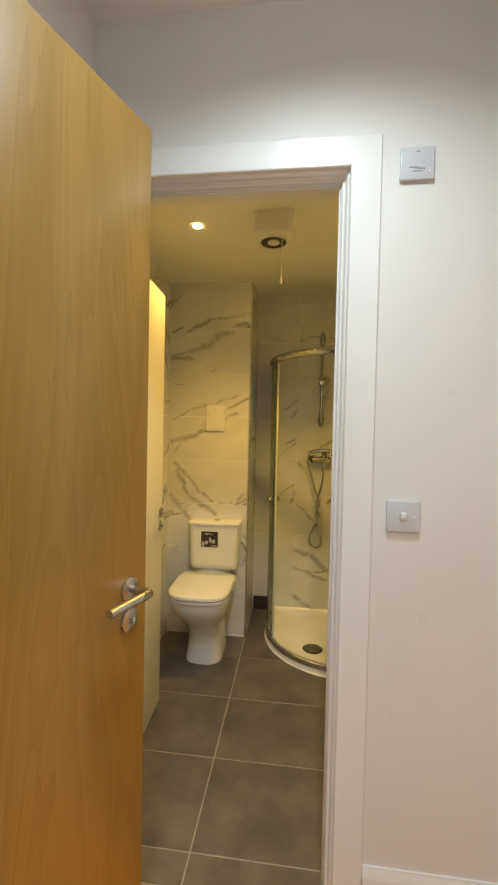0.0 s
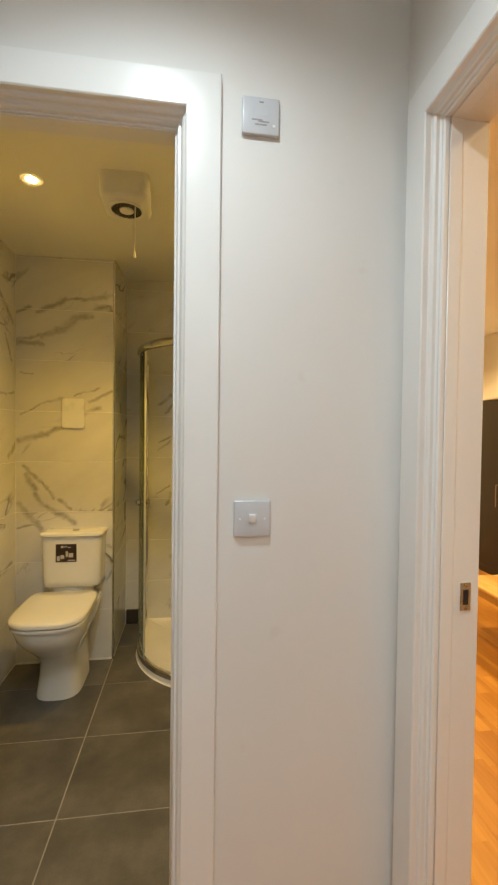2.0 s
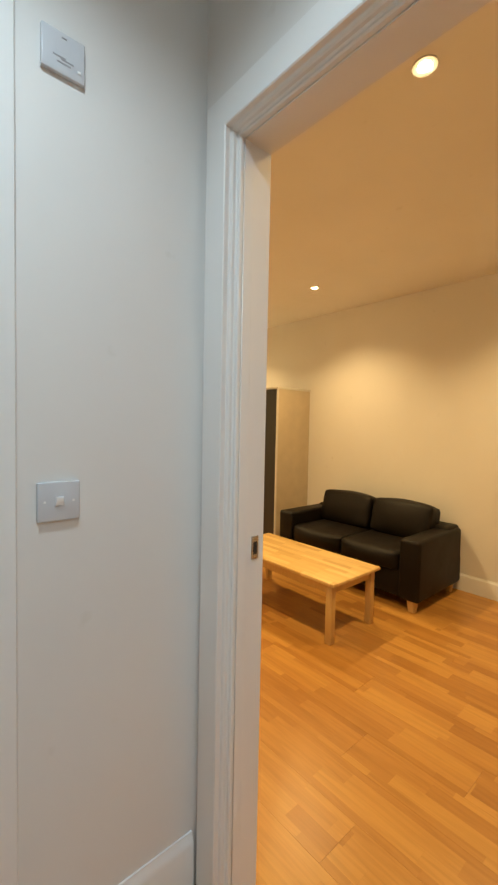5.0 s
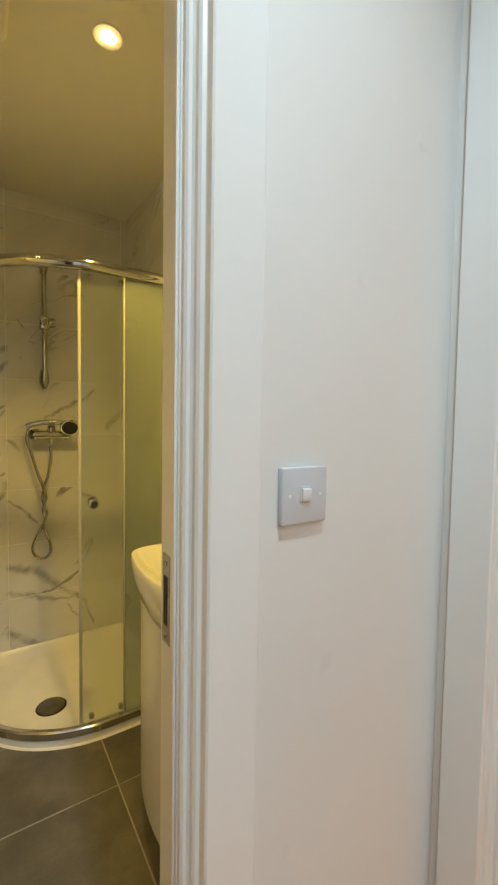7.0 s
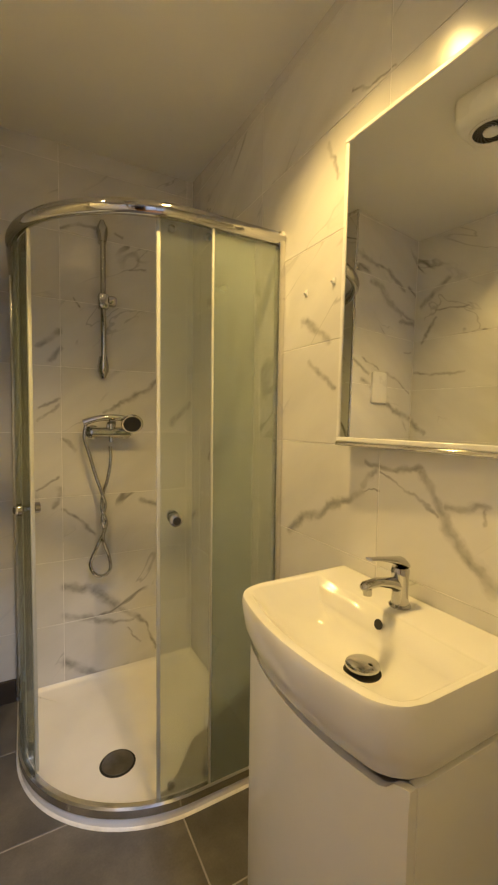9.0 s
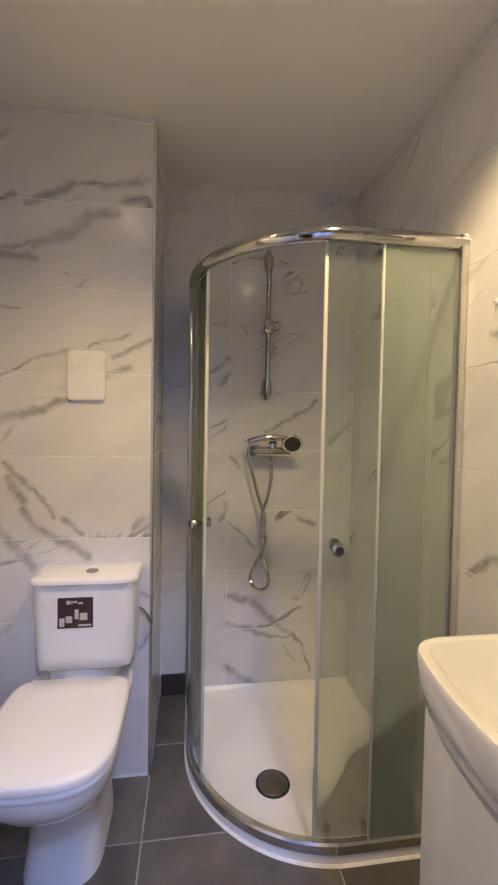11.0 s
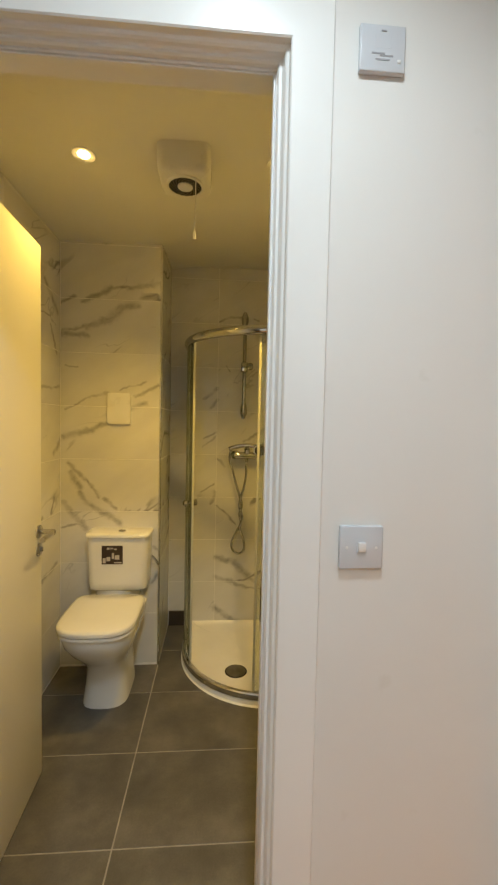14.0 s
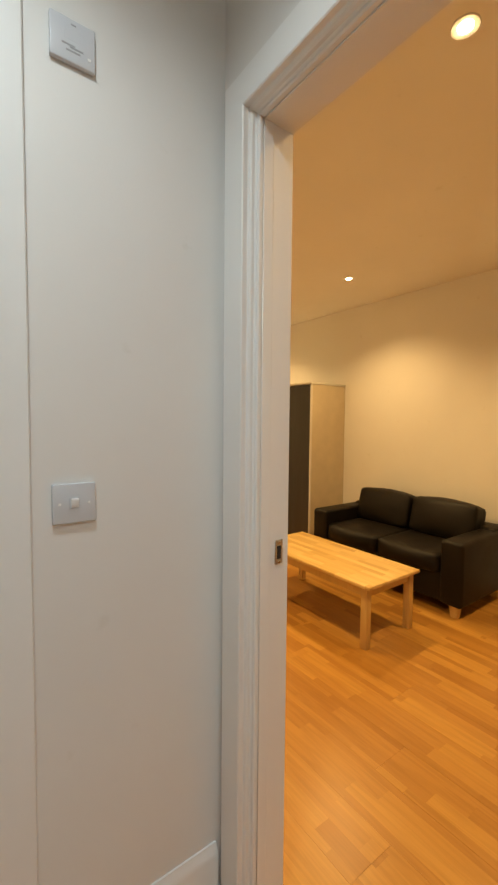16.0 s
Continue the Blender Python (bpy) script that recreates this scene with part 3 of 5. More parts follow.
structure("ceiling_hall", box(-2.0, HX1, -2.6, -0.0, HH, HH + 0.1), CEIL, "flat white painted hall ceiling", "ceiling")
structure("ceiling_living", box(LX0, LX1, LY0, LY1, LH, LH + 0.1), LIVING_CEIL, "flat white painted living room ceiling", "ceiling")


def bath_ceiling_height(x, y):
    """The skim coat dips beside the boxing and rises into the shower recess."""
    base = 2.438 + 0.012 * (x + 0.4) + 0.010 * y
    if x < -0.45:
        base -= 0.022 * min(1.0, (-0.45 - x) / 0.12) * max(0.0, min(1.0, y / 1.5))
    back = max(0.0, min(1.0, (y - 1.50 - 0.06 * (0.38 - x)) / 0.5))
    return base + 0.035 * back


bm = bmesh.new()
NX, NY = 24, 30
grid = [[bm.verts.new((x, y, bath_ceiling_height(x, y))) for x in np.linspace(BX0 - 0.01, BX1 + 0.01, NX)] for y in np.linspace(BY0 - 0.01, BY1 + 0.01, NY)]
for a, b in zip(grid, grid[1:]):
    for k in range(NX - 1):
        bm.faces.new((a[k], a[k + 1], b[k + 1], b[k]))
top = bmesh.ops.extrude_face_region(bm, geom=list(bm.faces))
bmesh.ops.translate(bm, verts=[v for v in top["geom"] if isinstance(v, bmesh.types.BMVert)], vec=(0, 0, 0.12))
structure("ceiling_bathroom", bm, CEIL, "white skimmed bathroom ceiling, slightly uneven", "ceiling", angle=60)

# masonry behind the bathroom tiles
TT, GD = 0.010, 0.0019
bm = box(BX0 - 0.14, BX0 - GD, BY0 - 0.012, BY1 + 0.14, 0, 2.6)
wall_bl = structure("wall_bath_west", bm, GROUT, "bathroom side wall of white grey-veined tiles", "wall")
wall_bb = structure("wall_bath_back", box(BX0 - GD, HX1 - 0.03, BY1 + GD, BY1 + 0.14, 0, 2.6), GROUT, "bathroom back wall of white grey-veined tiles", "wall")
wall_br = structure("wall_bath_east", box(BX1 + GD, HX1 - 0.002, BY0 - 0.012, BY1 + GD, 0, 2.6), GROUT, "bathroom side wall of white grey-veined tiles", "wall")
BOXX, BOXY = -0.575, 1.585
wall_bx = structure("wall_boxing", box(BX0 - GD, BOXX - GD, BOXY + GD, BY1 + GD, 0, 2.55), GROUT, "tiled boxing behind the toilet, white with grey veins", "wall")
floor_b = structure("floor_bathroom", box(BX0 - TT, BX1 + TT, BY0 - 0.07, BY1 + TT, -0.12, -0.0018), FGROUT, "bathroom floor of dark grey porcelain tiles", "floor")
floor_l = structure("floor_living", box(LX0 - 0.13, LX1, LY0, LY1, -0.12, -0.010), RUBBER, "honey-coloured strip laminate floor", "floor")
floor_h = structure("floor_hall", box(-2.0, HX1, -2.6, BY0 - 0.072, -0.12, -0.010), RUBBER, "honey-coloured strip laminate hall floor", "floor")


# ---------- door linings, architraves, skirting ----------
ARCH = [(-0.020, -0.030), (-0.020, -0.022), (-0.017, -0.018), (-0.012, -0.018), (-0.009, -0.014), (-0.009, -0.006), (-0.006, -0.002), (-0.001, 0.000), (0.000, 0.002), (0.000, 0.014), (0.003, 0.0165), (0.070, 0.0165), (0.080, 0.0155), (0.083, 0.012), (0.083, 0.000), (0.006, 0.000), (0.006, -0.030)]


def swept(profile, path):
    """A moulding along a line: path rows are (corner, across, out) vectors."""
    return loft([[Vector(c) + u * Vector(a) + v * Vector(o) for u, v in profile] for c, a, o in path])


# the flat face starts at the opening's edge; two beads step back from it into the reveal
A0, A1, AT = DOOR_L - 0.020, -0.123, 2.150
arch = structure("trim_bathroom_door", swept(ARCH, [((A1, 0, 0), (1, 0, 0), (0, -1, 0)), ((A1, 0, AT), (1, 0, 1), (0, -1, 0)), ((A0, 0, AT), (-1, 0, 1), (0, -1, 0)), ((A0, 0, 0), (-1, 0, 0), (0, -1, 0))]), GLOSS, "white gloss moulded architrave", "architrave", angle=25)
B1, BT = -0.106, LD_T + 0.018
arch2 = structure("trim_living_door", swept(ARCH, [((HX1, B1, 0), (0, 1, 0), (-1, 0, 0)), ((HX1, B1, BT), (0, 1, 1), (-1, 0, 0)), ((HX1, LD_S - 0.016, BT), (0, -1, 1), (-1, 0, 0)), ((HX1, LD_S - 0.016, 0), (0, -1, 0), (-1, 0, 0))]), GLOSS, "white gloss moulded architrave", "architrave", angle=25)

# linings with door stops
door1 = tagged(empty("door_1", (DOOR_L + DOOR_R) / 2, 0.04, 0), "white gloss door lining with stop and strike plate", "door frame", kind="structure")


def lining(parent, x0, x1, y0, y1, top, stop0, stop1, ox, oy, along):
    """Two jambs and a head; stops proud by 4 mm. along: the axis of the wall's length."""
    def put(name, a0, a1, b0, b1, z0, z1):
        bm = box(a0, a1, b0, b1, z0, z1, 0.0015, 1) if along == "x" else box(b0, b1, a0, a1, z0, z1, 0.0015, 1)
        bmesh.ops.translate(bm, verts=bm.verts, vec=(-ox, -oy, 0))
        part(name, bm, GLOSS, parent)
    put("jamb", x0 - LIN, x0, y0, y1, 0, top)
    put("jamb", x1, x1 + LIN, y0, y1, 0, top)
    put("head", x0 - LIN, x1 + LIN, y0, y1, top, top + LIN)
    put("stop", x0, x0 + 0.004, stop0, stop1, 0, top)
    put("stop", x1 - 0.004, x1, stop0, stop1, 0, top)
    put("stop", x0 + 0.004, x1 - 0.004, stop0, stop1, top - 0.004, top)


lining(door1, DOOR_L, DOOR_R, 0.0305, BY0 + 0.001, DOOR_T, 0.034, 0.048, (DOOR_L + DOOR_R) / 2, 0.04, "x")
door2 = tagged(empty("door_2", 0.495, (LD_N + LD_S) / 2, 0), "white gloss lining of the living room doorway", "door frame", kind="structure")
door3 = tagged(empty("door_3", HX0 - 0.05, (ED0 + ED1) / 2, 0), "white gloss lining of the entrance doorway", "door frame", kind="structure")
lining(door3, ED0, ED1, HX0 - 0.102, HX0 + 0.002, 2.115, HX0 - 0.095, HX0 - 0.06, HX0 - 0.05, (ED0 + ED1) / 2, "y")
lining(door2, LD_S, LD_N, HX1 + 0.0305, LX0 + 0.002, LD_T, 0.464, 0.495, 0.495, (LD_N + LD_S) / 2, "y")


def strike(parent, k):
    """Satin steel strike plate with its dark keep, on the jamb."""
    p = part("strike_plate", box(-0.0015, 0.0015, -0.013, 0.013, -0.065 * k, 0.065 * k, 0.001, 1), SATIN, parent, "satin steel strike plate")
    part("keep", box(-0.0022, 0.0012, -0.007, 0.007, -0.038 * k, 0.034 * k, 0.0008, 1), DARK, p, "dark latch opening")
    for z in (-0.053 * k, 0.053 * k):
        part("screw", turned([(0.0005, -0.0028), (0.004, -0.0024), (0.004, 0.0)], 12, "X", (0, 0, z)), CHROME, p)
    return p


s = strike(door1, 1.0)
s.matrix_basis = pose(DOOR_R - 0.0012 - (DOOR_L + DOOR_R) / 2, 0.066 - 0.04, 1.045)
s = strike(door2, 0.5)
s.matrix_basis = pose(0.528 - 0.495, LD_N - 0.0012 - (LD_N + LD_S) / 2, 1.026, 0, 0, 90)

# hinge leaves let into the jamb on which the bathroom door hangs
for z in (0.32, 1.15, 1.87):
    leaf = part("hinge_leaf", box(0.0, 0.0022, -0.018, 0.018, -0.05, 0.05, 0.0008, 1), SATIN, door1, "satin steel hinge leaf")
    leaf.matrix_basis = pose(DOOR_L - (DOOR_L + DOOR_R) / 2, 0.069 - 0.04, z)
    for dz in (-0.035, 0.0, 0.035):
        part("screw", turned([(0.0, 0.0032), (0.0035, 0.0028), (0.0035, 0.0)], 10, "X", (0, -0.004 if dz else 0.006, dz)), CHROME, leaf)

SKIRT = [(0, 0), (0.0, 0.016), (0.135, 0.016), (0.148, 0.013), (0.156, 0.007), (0.165, 0.005), (0.165, 0.0)]


def skirting(name, a, b, out, h=1.0):
    o = Vector((*out, 0))
    structure(name, loft([[Vector((*p, 0)) + Vector((0, 0, u * h)) + v * o for u, v in SKIRT] for p in (a, b)]), GLOSS, "white gloss skirting board", "skirting", angle=25)


skirting("baseboard_hall_north", (-0.039, 0), (HX1 - 0.0195, 0), (0, -1), 1.10)
skirting("baseboard_hall_west", (HX0, HY0), (HX0, ED0 - LIN), (1, 0))
skirting("baseboard_living_east", (LX1, LY0), (LX1, LY1), (-1, 0), 0.85)
skirting("baseboard_living_north", (LX0, LY1), (LX1 - 0.017, LY1), (0, -1), 0.85)

# ---------- doors ----------
def lever(parent, side, material=SATIN):
    """Lever on a round rose with a key rose below; local +x is away from the leaf, the grip runs along side * y."""
    h = part("lever_handle", turned([(0.0, 0.0), (0.026, 0.0), (0.026, 0.006), (0.023, 0.008), (0.0, 0.008)], 28, "X"), material, parent, "satin steel lever handle")
    part("grip", tube([(0.006, 0, 0), (0.052, 0, 0), (0.058, side * 0.003, 0), (0.060, side * 0.010, 0), (0.060, side * 0.120, 0)], 0.0095, 16), material, h)
    part("key_rose", turned([(0.0, 0.0), (0.026, 0.0), (0.026, 0.006), (0.023, 0.008), (0.0, 0.008)], 28, "X", (0, 0, -0.070)), material, h)
    part("turn", box(0.006, 0.018, -0.004, 0.004, -0.078, -0.062, 0.002, 1), material, h)
    return h


# bathroom door, hinged at the opening's far jamb and standing open just past a right angle
bath_door = tagged(empty("bathroom_door", DOOR_L + 0.002, BY0 + 0.004, 0, 2.2), "white painted flush door standing open into the bathroom", "door")
part("leaf", box(-0.044, -0.002, 0.0, 0.758, 0.008, 2.095, 0.002, 2), DOORPAINT, bath_door)
h = lever(bath_door, -1)
h.matrix_basis = pose(-0.002, 0.727, 1.000)
h = lever(bath_door, -1)
h.matrix_basis = pose(-0.044, 0.727, 1.000) @ Matrix.Rotation(math.pi, 4, "X") @ Matrix.Rotation(math.pi, 4, "Z") @ Matrix.Rotation(math.pi, 4, "X")
part("latch_plate", box(-0.034, -0.012, 0.757, 0.7595, 0.91, 1.09, 0.001, 1), SATIN, bath_door, "satin steel latch plate")
for z in (0.32, 1.15, 1.87):
    part("hinge", turned([(0.0, -0.05), (0.006, -0.05), (0.006, 0.05), (0.0, 0.05)], 12, "Z", (0.003, -0.004, z)), SATIN, bath_door)

# entrance door in the west wall, standing part open
EH, EW = (-0.850, -0.985), 0.770
EANG = math.degrees(math.atan2(-0.262 - EH[1], -0.600 - EH[0]))
entrance = tagged(empty("entrance_door", EH[0], EH[1], 0, EANG), "oak-veneered entrance door standing open into the hall", "door")
part("leaf", box(0.0, EW, 0.0, 0.044, 0.008, 2.100, 0.002, 2), OAK, entrance)
part("edge_lipping", box(EW, EW + 0.003, 0.003, 0.041, 0.010, 2.098), OAK, entrance)
h = lever(entrance, -1)
h.matrix_basis = pose(EW - 0.055, 0.0, 1.062, 0, 0, -90)
viewer = part("door_viewer", turned([(0.0, 0.0), (0.024, 0.0), (0.024, 0.004), (0.019, 0.006), (0.017, 0.004), (0.0, 0.004)], 28, "Y", (EW - 0.42, -0.006, 1.745)), CHROME, entrance, "chrome door viewer with dark lens")
part("lens", turned([(0.0, -0.0035), (0.010, -0.003), (0.017, -0.001), (0.017, 0.001)], 24, "Y", (EW - 0.42, -0.006, 1.745)), RUBBER, viewer, "dark glass lens")
closer = part("closer_body", box(0.10, 0.34, -0.055, -0.001, 2.015, 2.075, 0.006, 2), SATIN, entrance, "satin metal door closer")
part("closer_arm", box(0.16, 0.36, -0.048, -0.030, 2.077, 2.084, 0.002, 1), SATIN, closer)


# ---------- hall fittings ----------
def wall_plate(name, x, z, w, label, category):
    """A moulded white wall plate on the hall wall; its parts lie in front (towards -y)."""
    e = tagged(empty(name, x, 0, z), label, category)
    part("plate", box(-w / 2, w / 2, -0.011, 0.0, -0.0435, 0.0435, 0.003, 3), PLATE, e)
    return e


switch = wall_plate("light_switch", 0.044, 1.191, 0.089, "white plastic single rocker light switch on the wall", "switch")
part("rocker_surround", box(-0.0105, 0.0105, -0.0122, -0.0105, -0.011, 0.014, 0.0006, 1), PLATE, switch)
bm = box(-0.0078, 0.0078, -0.0165, -0.010, -0.008, 0.011, 0.0012, 2)
bmesh.ops.rotate(bm, verts=bm.verts, cent=(0, -0.0125, 0), matrix=Matrix.Rotation(radians(7), 3, "X"))
part("rocker", bm, PLASTIC, switch, "white rocker, tilted on")
for x in (-0.030, 0.030):
    part("screw_cap", turned([(0.0, -0.0118), (0.003, -0.0114), (0.003, -0.010)], 12, "Y", (x, 0, 0)), PLASTIC, switch)
isolator = wall_plate("fan_isolator_switch", 0.053, 2.150, 0.089, "white plastic fan isolator plate with small grey print", "switch")
part("rocker", box(-0.016, 0.016, -0.0112, -0.0100, 0.000, 0.024, 0.0004, 1), PLATE, isolator)
part("printed_mark", box(-0.004, 0.006, -0.0120, -0.0105, 0.030, 0.0325), GREYPRINT, isolator)
for x0, x1, z in ((-0.022, 0.004, -0.010), (-0.006, 0.020, -0.014), (-0.014, 0.014, -0.021)):
    part("printed_mark", box(x0, x1, -0.0116, -0.0105, z - 0.0016, z + 0.0016), GREYPRINT, isolator)
part("neon", box(0.028, 0.035, -0.0125, -0.0105, -0.026, -0.019, 0.001, 1), PLASTIC, isolator)


# ---------- ceiling downlights ----------
def downlight(x, y, z, bulb, label, group, k=1.0):
    e = tagged(empty("downlight", x, y, z), label, "downlight", group)
    part("bezel", turned([(0.036 * k, 0.004), (0.044, 0.004), (0.044, -0.003), (0.042, -0.005), (0.037 * k, -0.003), (0.036 * k, 0.000)], 32), PLASTIC, e)
    part("bulb", turned([(r * k, h) for r, h in ((0.0, -0.011), (0.016, -0.0100), (0.028, -0.0065), (0.0345, -0.002), (0.0355, 0.003), (0.0, 0.003))], 28), bulb, e, "glowing lamp face")
    return e


for x, y, z in BATH_SPOTS:
    downlight(x, y, bath_ceiling_height(x, y), LAMPGLOW, "round white recessed downlight, switched on, in the bathroom ceiling", "bathroom downlights", 0.62)
for x, y in HALL_SPOTS:
    downlight(x, y, HH, HALLGLOW, "round white recessed downlight, switched on, assumed in the unseen hall ceiling", "hall downlights", 0.80)
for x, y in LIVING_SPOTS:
    downlight(x, y, LH, LIVGLOW, "round white recessed downlight, switched on, in a partly assumed living room grid", "living room downlights", 0.66)

# ---------- bathroom: toilet ----------
toilet = tagged(empty("toilet", -0.785, BOXY, 0), "white ceramic close-coupled toilet with closed lid against tiled boxing", "toilet")


def dring(w, y_front, y_back, z, n=36, power=2.4, taper=0.0):
    """A D-shaped ring: round towards the front (-y), nearly square at the back."""
    pts = []
    mid = y_front + w * 1.05
    for k in range(n):
        a = 2 * math.pi * k / n
        c, s = math.cos(a), math.sin(a)
        x = w * math.copysign(abs(c) ** (2 / power), c)
        if s < 0:
            y = mid - (mid - y_front) * abs(s) ** (2 / power)
        else:
            x = w * math.copysign(abs(c) ** (2 / 9.0), c) * (1 - taper * abs(s))
            y = mid + (y_back - mid) * abs(s) ** (2 / 7.0)
        pts.append((x - 0.016, y, z))
    return pts


part("pan", loft([dring(0.114, -0.368, -0.06, 0.0, power=2.8), dring(0.113, -0.366, -0.06, 0.02, power=2.8), dring(0.103, -0.352, -0.05, 0.10, power=2.7), dring(0.096, -0.362, -0.04, 0.19), dring(0.110, -0.415, -0.03, 0.25), dring(0.143, -0.490, -0.02, 0.315), dring(0.166, -0.538, -0.01, 0.375, power=2.6), dring(0.174, -0.556, -0.005, 0.428, power=2.7), dring(0.172, -0.553, -0.005, 0.440, power=2.7)]), CERAMIC, toilet, angle=60)
part("seat", loft([dring(0.172, -0.560, -0.164, 0.443, power=3.1), dring(0.179, -0.568, -0.161, 0.446, power=3.1), dring(0.180, -0.570, -0.161, 0.457, power=3.1), dring(0.177, -0.566, -0.163, 0.462, power=3.1)]), CERAMIC, toilet, "white seat ring", angle=50)
part("lid", loft([dring(0.176, -0.567, -0.160, 0.4655, power=3.1), dring(0.182, -0.574, -0.157, 0.469, power=3.1), dring(0.183, -0.575, -0.156, 0.483, power=3.1), dring(0.180, -0.571, -0.158, 0.490, power=3.1), dring(0.168, -0.555, -0.163, 0.494, power=3.1), dring(0.08, -0.45, -0.24, 0.497, power=3.1)]), CERAMIC, toilet, "white lid, closed", angle=50)
for x in (-0.075, 0.075):
    part("hinge", turned([(0.0, -0.022), (0.011, -0.022), (0.011, 0.022), (0.0, 0.022)], 16, "X", (x, -0.155, 0.466)), CHROME, toilet)


def crect(x0, x1, y0, y1, z, r, n=6):
    """A rectangle with round front corners and square back ones."""
    pts = [(x1, y1, z), (x0, y1, z)]
    for k in range(n + 1):
        a = math.pi + math.pi / 2 * k / n
        pts.append((x0 + r + r * math.cos(a), y0 + r + r * math.sin(a), z))
    for k in range(n + 1):
        a = 1.5 * math.pi + math.pi / 2 * k / n
        pts.append((x1 - r + r * math.cos(a), y0 + r + r * math.sin(a), z))
    return pts


SHC = -0.011
cist = part("cistern", loft([crect(SHC - 0.134, SHC + 0.160, -0.128, -0.004, 0.500, 0.05), crect(SHC - 0.145, SHC + 0.171, -0.143, -0.003, 0.512, 0.045), crect(SHC - 0.147, SHC + 0.173, -0.147, -0.003, 0.55, 0.042), crect(SHC - 0.153, SHC + 0.179, -0.152, -0.003, 0.792, 0.040), crect(SHC - 0.152, SHC + 0.178, -0.151, -0.003, 0.798, 0.040)]), CERAMIC, toilet, angle=50)
part("cistern_neck", loft([dring(0.12, -0.150, -0.02, 0.438), dring(0.12, -0.130, -0.01, 0.510)]), CERAMIC, toilet)
part("cistern_lid", loft([crect(SHC - 0.157, SHC + 0.183, -0.155, -0.001, 0.7995, 0.045), crect(SHC - 0.162, SHC + 0.188, -0.161, -0.001, 0.803, 0.045), crect(SHC - 0.162, SHC + 0.188, -0.161, -0.001, 0.813, 0.045), crect(SHC - 0.158, SHC + 0.184, -0.157, -0.001, 0.819, 0.045), crect(SHC - 0.13, SHC + 0.158, -0.13, -0.01, 0.821, 0.045)]), CERAMIC, toilet, "white cistern lid", angle=50)
part("flush_button", turned([(0.0, 0.828), (0.016, 0.8275), (0.0205, 0.825), (0.0205, 0.818), (0.0, 0.818)], 28, "Z", (0.016, -0.085, 0)), CHROME, toilet, "chrome flush button")
LX, LZ, LYF = -0.078, 0.656, -0.1515
lab = part("sticker", box(LX, LX + 0.112, LYF, LYF + 0.004, LZ, LZ + 0.102), STICKER, toilet, "dark maker's sticker with pale print")
bars = [(0.028, 0.040, 0.080, 0.092), (0.043, 0.047, 0.080, 0.092), (0.050, 0.062, 0.084, 0.090), (0.066, 0.080, 0.080, 0.086), (0.006, 0.022, 0.006, 0.034), (0.026, 0.046, 0.018, 0.040), (0.054, 0.066, 0.030, 0.062), (0.070, 0.094, 0.026, 0.050), (0.066, 0.106, 0.006, 0.012)]
for a, b, c, d in bars:
    part("printed_mark", box(LX + a, LX + b, LYF - 0.001, LYF + 0.001, LZ + c, LZ + d), STICKERLIGHT, lab)
part("inlet_valve", tube([(0.21, -0.02, 0.62), (0.21, -0.05, 0.62), (0.20, -0.055, 0.64), (0.185, -0.055, 0.66), (0.17, -0.05, 0.67)], 0.007, 10), CHROME, toilet)

panel = tagged(empty("access_panel", -0.811, BOXY, 1.504), "small white plastic access cover on the tiles", "access panel")


def rplate(hw, hh, y, r=0.014, n=6):
    """A rectangle with round corners, standing in the xz plane."""
    pts = []
    for cx, cz, a0 in ((hw - r, hh - r, 0), (-hw + r, hh - r, 90), (-hw + r, -hh + r, 180), (hw - r, -hh + r, 270)):
        for k in range(n + 1):
            a = radians(a0 + 90 * k / n)
            pts.append((cx + r * math.cos(a), y, cz + r * math.sin(a)))
    return pts


part("cover", loft([rplate(0.066, 0.089, 0.0), rplate(0.066, 0.089, -0.008), rplate(0.0645, 0.0875, -0.0105), rplate(0.061, 0.084, -0.0115)]), PLASTIC, panel, angle=50)


# ---------- bathroom: shower ----------
SX, SY, SR = -0.437, 1.190, 0.50
CX, CY = SX + SR, SY + SR


def shower_line(inset, a0=0.0, a1=1.0, n=40):
    """The enclosure's line from the back wall round the curve to the side wall; inset moves it inwards; a0..a1 as parts of its length."""
    r = SR - inset
    s1, s2, s3 = BY1 - CY, r * math.pi / 2, BX1 - CX
    full = s1 + s2 + s3
    out = []
    for k in range(n + 1):
        s = full * (a0 + (a1 - a0) * k / n)
        if s <= s1:
            out.append((SX + inset, BY1 - s, -1, 0))
        elif s <= s1 + s2:
            a = (s - s1) / r
            out.append((CX - r * math.cos(a), CY - r * math.sin(a), -math.cos(a), -math.sin(a)))
        else:
            out.append((CX + (s - s1 - s2), SY + inset, 0, -1))
    return out


def bent(profile, inset=0.0, a0=0.0, a1=1.0, n=48):
    """A profile of (out, z) swept along the enclosure's line."""
    return loft([[(x + nx * u, y + ny * u, z) for u, z in profile] for x, y, nx, ny in shower_line(inset, a0, a1, n)])


def at_line(inset, a):
    return shower_line(inset, a, a, 1)[0]


shower = tagged(empty("shower_enclosure"), "curved corner shower enclosure with chrome rails and hazy green glass", "shower")
